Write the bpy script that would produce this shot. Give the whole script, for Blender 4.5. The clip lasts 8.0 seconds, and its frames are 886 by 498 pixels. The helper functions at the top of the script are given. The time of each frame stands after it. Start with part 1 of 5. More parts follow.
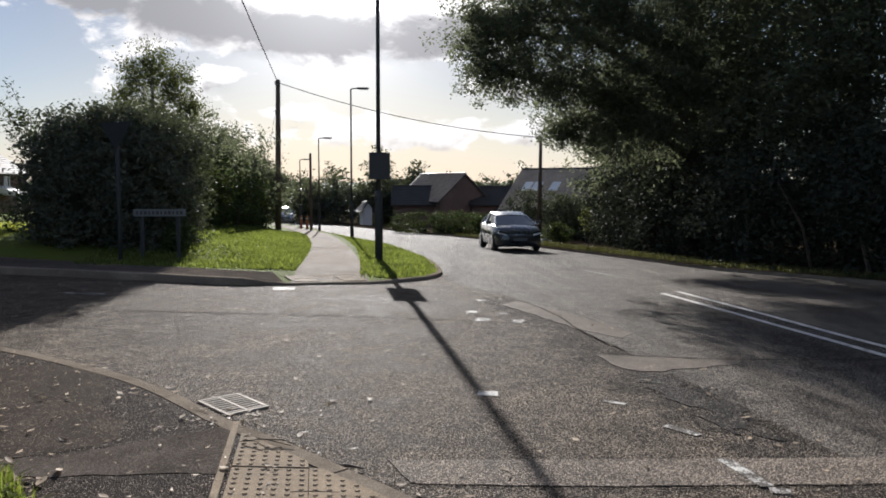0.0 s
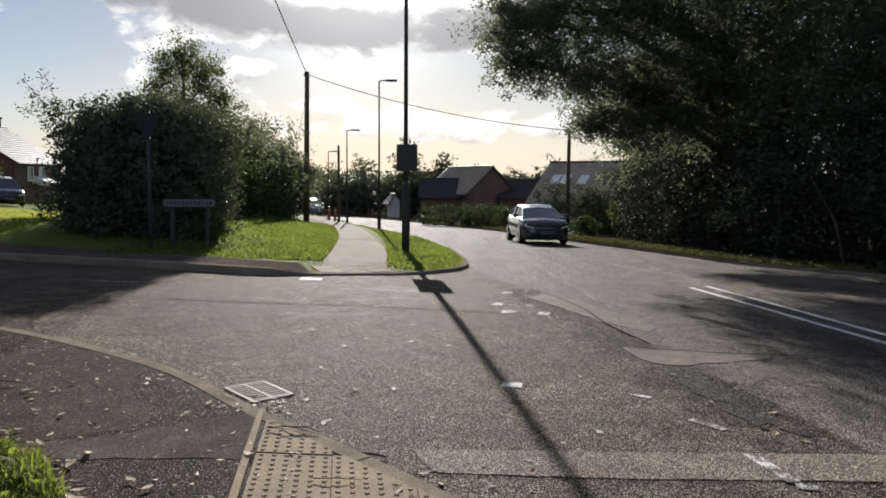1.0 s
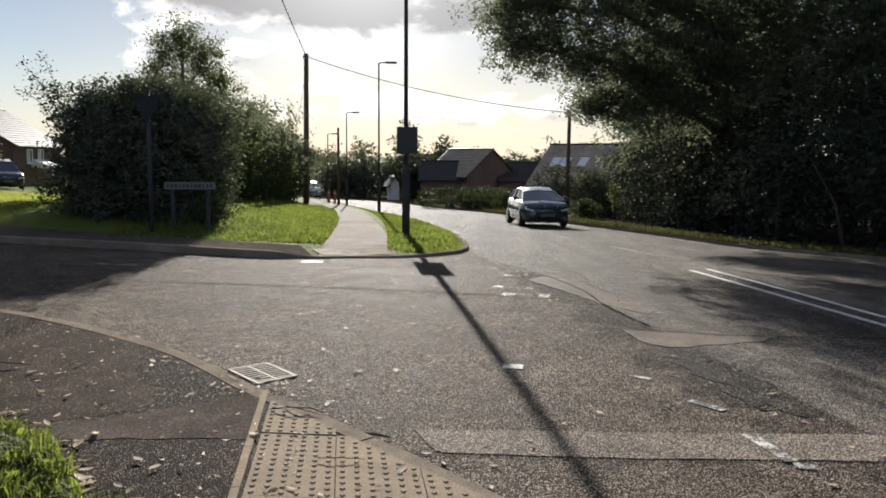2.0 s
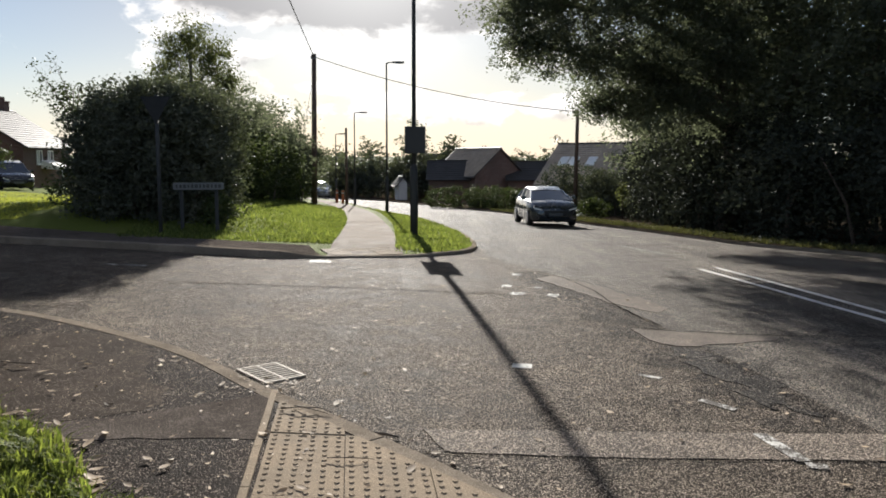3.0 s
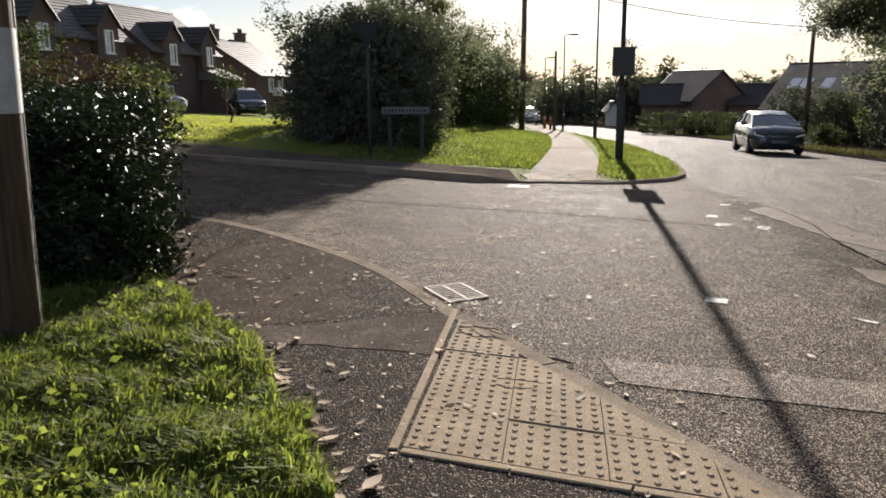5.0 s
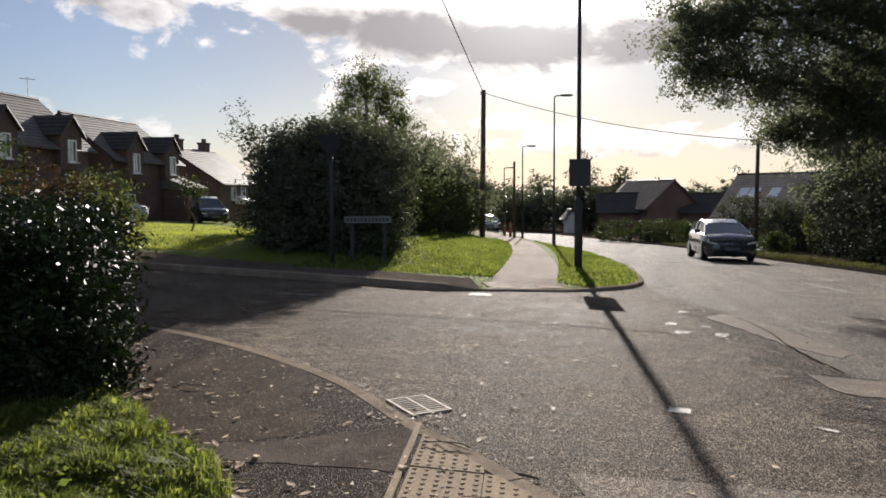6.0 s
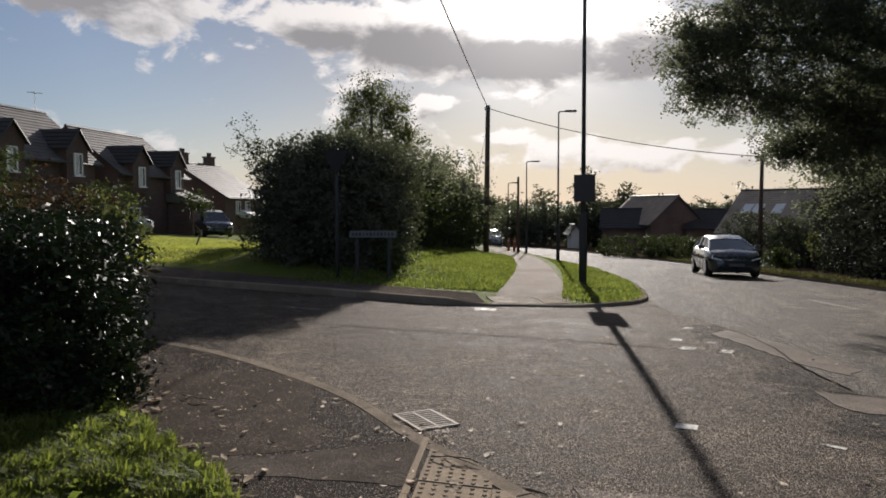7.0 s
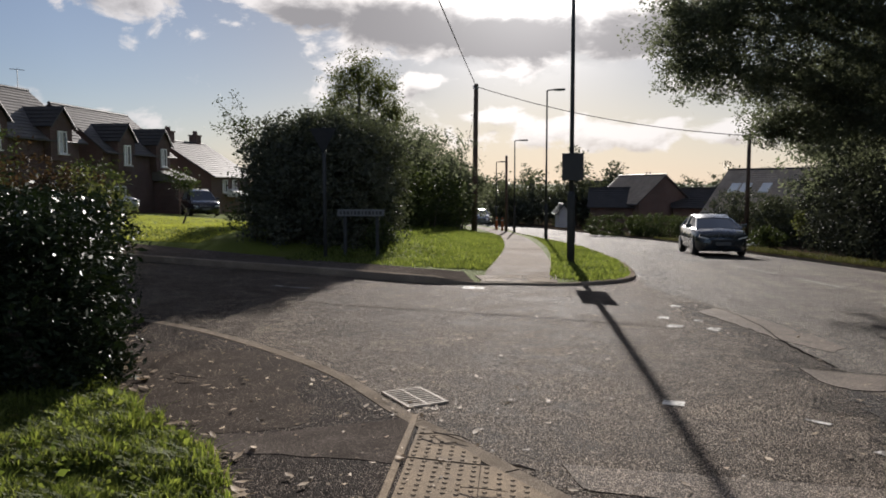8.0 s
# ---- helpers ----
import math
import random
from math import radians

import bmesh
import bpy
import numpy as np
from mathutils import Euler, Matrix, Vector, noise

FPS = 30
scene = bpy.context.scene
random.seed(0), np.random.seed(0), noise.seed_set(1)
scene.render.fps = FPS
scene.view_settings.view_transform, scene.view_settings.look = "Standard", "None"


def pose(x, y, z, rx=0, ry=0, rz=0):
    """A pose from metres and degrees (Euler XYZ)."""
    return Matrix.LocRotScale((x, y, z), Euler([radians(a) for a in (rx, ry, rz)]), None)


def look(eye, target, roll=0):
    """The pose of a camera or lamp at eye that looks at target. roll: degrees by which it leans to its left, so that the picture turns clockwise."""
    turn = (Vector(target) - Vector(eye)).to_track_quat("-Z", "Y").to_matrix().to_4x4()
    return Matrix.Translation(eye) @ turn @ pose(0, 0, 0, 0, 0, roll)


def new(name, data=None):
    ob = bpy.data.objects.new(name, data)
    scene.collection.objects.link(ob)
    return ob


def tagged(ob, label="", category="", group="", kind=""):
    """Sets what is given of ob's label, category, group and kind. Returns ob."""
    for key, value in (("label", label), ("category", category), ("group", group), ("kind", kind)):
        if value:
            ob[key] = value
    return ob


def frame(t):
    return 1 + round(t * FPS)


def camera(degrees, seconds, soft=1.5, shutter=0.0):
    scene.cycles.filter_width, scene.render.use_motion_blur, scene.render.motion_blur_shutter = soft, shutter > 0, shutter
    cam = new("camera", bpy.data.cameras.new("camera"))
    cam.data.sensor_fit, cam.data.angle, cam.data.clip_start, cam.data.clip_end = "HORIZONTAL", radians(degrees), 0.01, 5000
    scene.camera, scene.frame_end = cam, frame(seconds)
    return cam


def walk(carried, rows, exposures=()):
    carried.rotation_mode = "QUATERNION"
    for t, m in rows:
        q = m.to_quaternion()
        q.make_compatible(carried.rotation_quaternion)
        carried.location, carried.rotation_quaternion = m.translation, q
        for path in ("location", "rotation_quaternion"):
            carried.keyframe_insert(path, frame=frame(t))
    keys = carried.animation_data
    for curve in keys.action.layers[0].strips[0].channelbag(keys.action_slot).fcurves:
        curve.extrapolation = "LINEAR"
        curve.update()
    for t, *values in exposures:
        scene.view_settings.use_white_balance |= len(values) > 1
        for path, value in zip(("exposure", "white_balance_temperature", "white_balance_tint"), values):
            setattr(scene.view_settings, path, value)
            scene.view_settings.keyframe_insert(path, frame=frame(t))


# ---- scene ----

# ======== camera and walk ========
cam = camera(58.8, 8.0, soft=1.8)
PATH = [
    (0, pose(-0.004, 0.036, 1.531, 85.290, -0.091, -1.967)),
    (0.3, pose(0.004, 0.017, 1.529, 86.458, -0.315, -0.730)),
    (0.5, pose(0.009, 0.004, 1.528, 86.494, -0.418, -0.142)),
    (0.7, pose(0.010, 0.018, 1.522, 85.976, -0.468, 0.065)),
    (1, pose(0.011, 0.039, 1.514, 84.762, -0.419, 0.050)),
    (1.5, pose(0.000, 0.000, 1.520, 83.521, -0.400, 0.000)),
    (3, pose(-0.008, 0.020, 1.513, 83.476, -0.175, 0.584)),
    (3.5, pose(-0.024, 0.009, 1.509, 81.932, -0.516, 3.149)),
    (4, pose(-0.035, 0.019, 1.489, 78.233, -1.039, 7.426)),
    (4.2, pose(-0.019, 0.039, 1.481, 76.792, -1.106, 9.877)),
    (5.3, pose(0.158, 0.153, 1.471, 79.724, 0.626, 16.135)),
    (5.5, pose(0.156, 0.122, 1.491, 81.178, 0.880, 15.446)),
    (5.7, pose(0.145, 0.122, 1.499, 82.514, 0.775, 14.630)),
    (6, pose(0.129, 0.121, 1.511, 85.903, 0.356, 12.880)),
    (6.2, pose(0.123, 0.112, 1.512, 87.467, -0.077, 12.555)),
    (6.5, pose(0.114, 0.098, 1.514, 88.119, -0.421, 12.695)),
    (7, pose(0.106, 0.084, 1.517, 86.967, 0.104, 13.140)),
    (7.5, pose(0.108, 0.078, 1.517, 86.487, 0.233, 12.979)),
    (8, pose(0.098, 0.096, 1.506, 85.452, 0.061, 12.269)),
]
EXPOSURES = [(0, 1.2, 5950, 12), (0.5, 1.18, 6050, 12), (1.0, 1.22, 6100, 11), (1.5, 1.3, 6150, 10), (3.0, 1.42, 6200, 10), (4.0, 1.5, 6450, 14),
             (5.5, 1.62, 6450, 14), (6.0, 1.28, 6350, 14), (6.5, 0.86, 6300, 14), (7.0, 0.85, 6300, 14), (8.0, 0.95, 6250, 14)]
walk(cam, PATH, EXPOSURES)

# ======== sky and sun ========
SUN_AZ, SUN_EL = radians(-5.95), radians(17.4)
SUN_DIR = Vector((math.sin(SUN_AZ) * math.cos(SUN_EL), math.cos(SUN_AZ) * math.cos(SUN_EL), math.sin(SUN_EL)))


class Nodes:
    """Short hand for building node trees."""

    def __init__(self, tree):
        self.t = tree
        self.t.nodes.clear()

    def add(self, kind, **props):
        n = self.t.nodes.new(kind)
        for k, v in props.items():
            if k == "op":
                n.operation = v
            elif k == "blend":
                n.blend_type = v
            elif k == "dtype":
                n.data_type = v
            elif k == "ftype":
                n.feature = v
        return n

    def put(self, socket, value):
        if isinstance(value, bpy.types.NodeSocket):
            self.t.links.new(value, socket)
        elif isinstance(value, (tuple, list)) and len(value) == 3 and socket.type == "RGBA":
            socket.default_value = (*value, 1)
        else:
            socket.default_value = value

    def math(self, op, a, b=0.0, c=0.0, clamp=False):
        n = self.add("ShaderNodeMath", op=op)
        n.use_clamp = clamp
        self.put(n.inputs[0], a), self.put(n.inputs[1], b), self.put(n.inputs[2], c)
        return n.outputs[0]

    def mix(self, f, a, b, blend="MIX"):
        n = self.add("ShaderNodeMix", dtype="RGBA", blend=blend)
        self.put(n.inputs[0], f), self.put(n.inputs[6], a), self.put(n.inputs[7], b)
        return n.outputs[2]

    def noise(self, vec, scale, detail=4.0, rough=0.55, distort=0.0):
        n = self.add("ShaderNodeTexNoise")
        if vec is not None:
            self.put(n.inputs["Vector"], vec)
        n.inputs["Scale"].default_value = scale
        n.inputs["Detail"].default_value = detail
        n.inputs["Roughness"].default_value = rough
        n.inputs["Distortion"].default_value = distort
        return n.outputs["Fac"]

    def voronoi(self, vec, scale, ftype="F1"):
        n = self.add("ShaderNodeTexVoronoi", ftype=ftype)
        if vec is not None:
            self.put(n.inputs["Vector"], vec)
        n.inputs["Scale"].default_value = scale
        return n

    def span(self, v, a, b, lo=0.0, hi=1.0):
        n = self.add("ShaderNodeMapRange")
        n.clamp = True
        self.put(n.inputs[0], v)
        for i, x in enumerate((a, b, lo, hi)):
            n.inputs[i + 1].default_value = x
        return n.outputs[0]

    def smooth(self, v, a, b, lo=0.0, hi=1.0):
        n = self.add("ShaderNodeMapRange")
        n.interpolation_type = "SMOOTHSTEP"
        self.put(n.inputs[0], v)
        for i, x in enumerate((a, b, lo, hi)):
            n.inputs[i + 1].default_value = x
        return n.outputs[0]


def build_world():
    w = bpy.data.worlds.new("sky")
    scene.world = w
    w.use_nodes = True
    N = Nodes(w.node_tree)
    sky = N.add("ShaderNodeTexSky")
    sky.sky_type, sky.sun_disc = "NISHITA", False
    sky.sun_elevation, sky.sun_rotation = SUN_EL, SUN_AZ
    sky.air_density, sky.dust_density, sky.ozone_density = 1.0, 0.6, 2.5
    tc = N.add("ShaderNodeTexCoord")
    d = tc.outputs["Generated"]
    sep = N.add("ShaderNodeSeparateXYZ")
    N.put(sep.inputs[0], d)
    x, y, z = sep.outputs
    az = N.math("MULTIPLY", N.math("ARCTAN2", x, y), 57.2958)
    el = N.math("MULTIPLY", N.math("ARCSINE", z), 57.2958)
    def blob(elev, a0, e0, sa, se, amount):
        """A bank of cloud at azimuth a0 and elevation e0, in degrees."""
        u = N.math("DIVIDE", N.math("SUBTRACT", az, a0), sa)
        v = N.math("DIVIDE", N.math("SUBTRACT", elev, e0), se)
        r = N.math("ADD", N.math("MULTIPLY", u, u), N.math("MULTIPLY", v, v))
        return N.math("MULTIPLY", N.math("EXPONENT", N.math("MULTIPLY", r, -1.0)), amount)

    banks = [(-21.5, 12.4, 3.6, 1.2, 0.26), (-15.5, 12.4, 4.6, 2.3, 0.33), (-7.5, 11.0, 5.0, 2.0, 0.34), (1.0, 10.6, 4.5, 1.5, 0.24), (-33, 12.0, 2.4, 1.9, 0.2),
             (-40, 15.2, 8, 2.2, 0.26), (-13, 7.6, 2.6, 0.6, 0.22), (-38, 4.8, 7, 1.2, 0.22), (-2, 3.6, 16, 1.3, 0.16), (-30, 18.5, 14, 2.2, 0.2),
             (2.5, 12.0, 4.0, 1.7, 0.28), (-9, 5.0, 2.2, 0.5, 0.22), (8, 7.0, 5.0, 1.0, 0.18)]

    def density(elev):
        comb = N.add("ShaderNodeCombineXYZ")
        N.put(comb.inputs[0], N.math("MULTIPLY", az, 0.1)), N.put(comb.inputs[1], N.math("MULTIPLY", elev, 0.17))
        comb.inputs[2].default_value = 4.3
        fine = N.noise(comb.outputs[0], 2.3, 9.0, 0.58, 0.3)
        wide_noise = N.noise(comb.outputs[0], 0.7, 3.0, 0.5)
        total = N.math("ADD", N.math("MULTIPLY", fine, 0.62), N.math("MULTIPLY", wide_noise, 0.38))
        for b in banks:
            total = N.math("ADD", total, blob(elev, *b))
        return total

    mask = N.smooth(density(el), 0.56, 0.635)
    # light reaches a cloud from above, so its thickness overhead shades it
    core = N.smooth(density(N.math("ADD", el, 0.9)), 0.60, 0.80)
    dot = N.add("ShaderNodeVectorMath", op="DOT_PRODUCT")
    N.put(dot.inputs[0], d)
    dot.inputs[1].default_value = SUN_DIR
    c = N.math("MAXIMUM", dot.outputs["Value"], 0.0)
    aureole = N.math("POWER", c, 140.0)
    wide = N.math("POWER", c, 10.0)
    base = N.mix(1.0, sky.outputs[0], (0.046, 0.048, 0.053), "MULTIPLY")
    base = N.mix(1.0, base, N.span(wide, 0.2, 1.0, 1.0, 0.42), "MULTIPLY")
    base = N.mix(1.0, base, (0.06, 0.055, 0.05), "ADD")
    low = N.smooth(el, -1.0, 7.5, 1.0, 0.0)
    haze = N.math("MULTIPLY", low, N.math("ADD", N.math("MULTIPLY", wide, 0.6), 0.35))
    base = N.mix(haze, base, N.mix(wide, (0.50, 0.52, 0.54), (0.60, 0.52, 0.42)))
    back = N.smooth(dot.outputs["Value"], 0.75, -0.3)
    lit = N.mix(wide, N.mix(back, (0.62, 0.60, 0.58), (2.8, 2.7, 2.56)), (1.05, 0.98, 0.89))
    grey = N.mix(back, N.mix(low, (0.31, 0.295, 0.285), (0.58, 0.49, 0.39)), (1.9, 1.88, 1.9))
    cloud = N.mix(core, lit, grey)
    colour = N.mix(N.math("MULTIPLY", mask, 0.92), base, cloud)
    glow = N.mix(1.0, (1.0, 0.97, 0.90), N.math("MULTIPLY", aureole, N.math("SUBTRACT", 1.7, N.math("MULTIPLY", core, 1.2))), "MULTIPLY")
    colour = N.mix(1.0, colour, glow, "ADD")
    bg = N.add("ShaderNodeBackground")
    N.put(bg.inputs[0], colour)
    bg.inputs[1].default_value = 0.59
    out = N.add("ShaderNodeOutputWorld")
    N.put(out.inputs[0], bg.outputs[0])


build_world()
sun_data = bpy.data.lights.new("sun", "SUN")
sun_data.energy, sun_data.angle, sun_data.color = 5.0, radians(0.42), (1.0, 0.93, 0.82)
sun = new("sun", sun_data)
sun.matrix_world = look(SUN_DIR * 60, (0, 0, 0))


# ======== materials ========
def material(name, build):
    m = bpy.data.materials.new(name)
    m.use_nodes = True
    N = Nodes(m.node_tree)
    bsdf = N.add("ShaderNodeBsdfPrincipled")
    out = N.add("ShaderNodeOutputMaterial")
    N.put(out.inputs[0], bsdf.outputs[0])
    build(N, bsdf, out)
    return m


def coords(N, kind="Object"):
    return N.add("ShaderNodeTexCoord").outputs[kind]


def world_pos(N):
    return N.add("ShaderNodeNewGeometry").outputs["Position"]


def bump(N, bsdf, height, strength=0.3, distance=0.01):
    b = N.add("ShaderNodeBump")
    b.inputs["Strength"].default_value, b.inputs["Distance"].default_value = strength, distance
    N.put(b.inputs["Height"], height)
    N.put(bsdf.inputs["Normal"], b.outputs[0])


def stone_mix(binder, chip_dark, chip_light, chips=90.0, rough=(0.65, 0.9), stain=(0.65, 1.2), relief=0.5, spec=0.045, cover=0.5, streak=False, depth=0.005):
    """Bound stone: single chippings in a darker binder, with broad stains and worn patches."""

    def build(N, bsdf, out):
        p = world_pos(N)
        warp = N.add("ShaderNodeVectorMath", op="ADD")
        N.put(warp.inputs[0], p)
        nz = N.add("ShaderNodeTexNoise")
        N.put(nz.inputs["Vector"], p)
        nz.inputs["Scale"].default_value = chips * 0.7
        sc = N.add("ShaderNodeVectorMath", op="SCALE")
        N.put(sc.inputs[0], nz.outputs["Color"])
        sc.inputs["Scale"].default_value = 0.9 / chips
        N.put(warp.inputs[1], sc.outputs[0])
        v = N.voronoi(warp.outputs[0], chips)
        r = N.add("ShaderNodeSeparateColor")
        N.put(r.inputs[0], v.outputs["Color"])
        big = N.noise(p, 0.5, 5.0, 0.6, 0.4)
        mid = N.noise(p, 3.5, 5.0, 0.62)
        grain = N.noise(p, 220.0, 2.0)
        shown = N.math("LESS_THAN", r.outputs[0], N.span(mid, 0.3, 0.7, cover - 0.15, cover + 0.15))
        shown = N.math("MULTIPLY", shown, N.smooth(v.outputs["Distance"], 0.62, 0.4))
        c = N.mix(shown, binder, N.mix(r.outputs[1], chip_dark, chip_light))
        c = N.mix(1.0, c, N.span(big, 0.3, 0.7, *stain), "MULTIPLY")
        c = N.mix(1.0, c, N.span(mid, 0.3, 0.7, 0.82, 1.15), "MULTIPLY")
        if streak:
            m = N.add("ShaderNodeMapping")
            m.inputs["Rotation"].default_value = (0, 0, -0.08)
            m.inputs["Scale"].default_value = (1.1, 0.06, 1.0)
            N.put(m.inputs[0], p)
            c = N.mix(1.0, c, N.span(N.noise(m.outputs[0], 1.0, 5.0, 0.6), 0.32, 0.68, 0.62, 1.3), "MULTIPLY")
        c = N.mix(1.0, c, N.span(grain, 0.2, 0.8, 0.75, 1.25), "MULTIPLY")
        N.put(bsdf.inputs["Base Color"], c)
        N.put(bsdf.inputs["Roughness"], N.span(N.math("ADD", mid, N.math("MULTIPLY", big, 0.6)), 0.5, 1.1, *rough))
        bsdf.inputs["Specular IOR Level"].default_value = spec
        h = N.math("ADD", N.math("MULTIPLY", v.outputs["Distance"], -1.0), N.math("MULTIPLY", shown, 0.5))
        bump(N, bsdf, h, relief, depth)

    return build


def plain(colour, rough=0.5, metal=0.0, vary=0.15, scale=6.0, coat=0.0, spec=0.5, relief=0.15):
    def build(N, bsdf, out):
        p = coords(N)
        n = N.noise(p, scale, 5.0, 0.6)
        f = N.noise(p, scale * 14, 3.0)
        c = N.mix(1.0, colour, N.span(n, 0.25, 0.75, 1 - vary, 1 + vary), "MULTIPLY")
        c = N.mix(1.0, c, N.span(f, 0.25, 0.75, 1 - vary * 0.6, 1 + vary * 0.6), "MULTIPLY")
        N.put(bsdf.inputs["Base Color"], c)
        N.put(bsdf.inputs["Roughness"], N.span(n, 0.2, 0.8, max(0.02, rough - 0.1), min(1, rough + 0.1)))
        bsdf.inputs["Metallic"].default_value = metal
        bsdf.inputs["Coat Weight"].default_value = coat
        bsdf.inputs["Specular IOR Level"].default_value = spec
        bump(N, bsdf, f, relief, 0.004)

    return build


def leafy(dark, light, glow, rough=0.45, through_light=0.35, spec=0.4):
    """Leaves: each one takes its own tint, and lets some light through."""

    def build(N, bsdf, out):
        g = N.add("ShaderNodeNewGeometry")
        p = g.outputs["Position"]
        c = N.mix(g.outputs["Random Per Island"], dark, light)
        c = N.mix(1.0, c, N.span(N.noise(p, 0.9, 3.0), 0.3, 0.7, 0.75, 1.25), "MULTIPLY")
        N.put(bsdf.inputs["Base Color"], c)
        bsdf.inputs["Roughness"].default_value = rough
        bsdf.inputs["Specular IOR Level"].default_value = spec
        tr = N.add("ShaderNodeBsdfTranslucent")
        N.put(tr.inputs[0], N.mix(1.0, c, glow, "MULTIPLY"))
        mixer = N.add("ShaderNodeMixShader")
        mixer.inputs[0].default_value = through_light
        N.put(mixer.inputs[1], bsdf.outputs[0]), N.put(mixer.inputs[2], tr.outputs[0])
        N.put(out.inputs[0], mixer.outputs[0])

    return build


def turf(dark, light, dry):
    def build(N, bsdf, out):
        p = world_pos(N)
        a = N.noise(p, 0.8, 5.0, 0.6)
        b = N.noise(p, 28.0, 4.0, 0.7)
        c = N.mix(N.span(b, 0.3, 0.7), dark, light)
        c = N.mix(N.math("MULTIPLY", N.smooth(a, 0.5, 0.75), 0.6), c, dry)
        N.put(bsdf.inputs["Base Color"], c)
        bsdf.inputs["Roughness"].default_value = 0.9
        bsdf.inputs["Specular IOR Level"].default_value = 0.02
        bump(N, bsdf, b, 1.0, 0.05)

    return build


def tiled(colour, dark):
    def build(N, bsdf, out):
        p = coords(N)
        n = N.noise(p, 1.2, 4.0)
        f = N.noise(p, 9.0, 3.0)
        c = N.mix(N.span(f, 0.3, 0.7), dark, colour)
        c = N.mix(1.0, c, N.span(n, 0.3, 0.7, 0.8, 1.15), "MULTIPLY")
        N.put(bsdf.inputs["Base Color"], c)
        bsdf.inputs["Roughness"].default_value = 0.6
        bsdf.inputs["Specular IOR Level"].default_value = 0.2
        bump(N, bsdf, f, 0.4, 0.02)

    return build


def bricked(a, b, mortar):
    def build(N, bsdf, out):
        p = coords(N)
        br = N.add("ShaderNodeTexBrick")
        sep = N.add("ShaderNodeSeparateXYZ")
        N.put(sep.inputs[0], p)
        comb = N.add("ShaderNodeCombineXYZ")
        N.put(comb.inputs[0], N.math("ADD", sep.outputs[0], sep.outputs[1])), N.put(comb.inputs[1], sep.outputs[2])
        N.put(br.inputs["Vector"], comb.outputs[0])
        for k, v in (("Color1", a), ("Color2", b), ("Mortar", mortar)):
            br.inputs[k].default_value = (*v, 1)
        br.inputs["Scale"].default_value, br.inputs["Brick Width"].default_value = 1.0, 0.225
        br.inputs["Row Height"].default_value, br.inputs["Mortar Size"].default_value = 0.075, 0.006
        c = N.mix(1.0, br.outputs["Color"], N.span(N.noise(p, 0.7, 4.0), 0.3, 0.7, 0.8, 1.2), "MULTIPLY")
        N.put(bsdf.inputs["Base Color"], c)
        bsdf.inputs["Roughness"].default_value = 0.85
        bump(N, bsdf, br.outputs["Fac"], -0.3, 0.01)

    return build


def barky(colour, groove, streak=14.0):
    def build(N, bsdf, out):
        p = coords(N)
        m = N.add("ShaderNodeMapping")
        m.inputs["Scale"].default_value = (streak, streak, 1.2)
        N.put(m.inputs[0], p)
        n = N.noise(m.outputs[0], 1.6, 6.0, 0.65, 0.3)
        k = N.noise(p, 1.3, 3.0)
        c = N.mix(N.span(n, 0.35, 0.65), groove, colour)
        c = N.mix(1.0, c, N.span(k, 0.3, 0.7, 0.75, 1.2), "MULTIPLY")
        N.put(bsdf.inputs["Base Color"], c)
        bsdf.inputs["Roughness"].default_value = 0.85
        bump(N, bsdf, n, 0.6, 0.02)

    return build


def worn_paint(a, b):
    def build(N, bsdf, out):
        p = world_pos(N)
        n = N.noise(p, 9.0, 6.0, 0.7)
        v = N.voronoi(p, 80.0).outputs["Distance"]
        f = N.smooth(N.math("ADD", n, N.math("MULTIPLY", v, 0.25)), a, b)
        N.put(bsdf.inputs["Base Color"], N.mix(f, (0.62, 0.60, 0.55), (0.09, 0.08, 0.07)))
        bsdf.inputs["Roughness"].default_value = 0.75
        bsdf.inputs["Specular IOR Level"].default_value = 0.03
        bump(N, bsdf, v, 0.3, 0.004)

    return build


def glassy(colour=(0.02, 0.025, 0.03)):
    def build(N, bsdf, out):
        bsdf.inputs["Base Color"].default_value = (*colour, 1)
        N.put(bsdf.inputs["Roughness"], N.span(N.noise(coords(N), 3.0), 0.3, 0.7, 0.03, 0.09))
        bsdf.inputs["Specular IOR Level"].default_value = 0.7

    return build


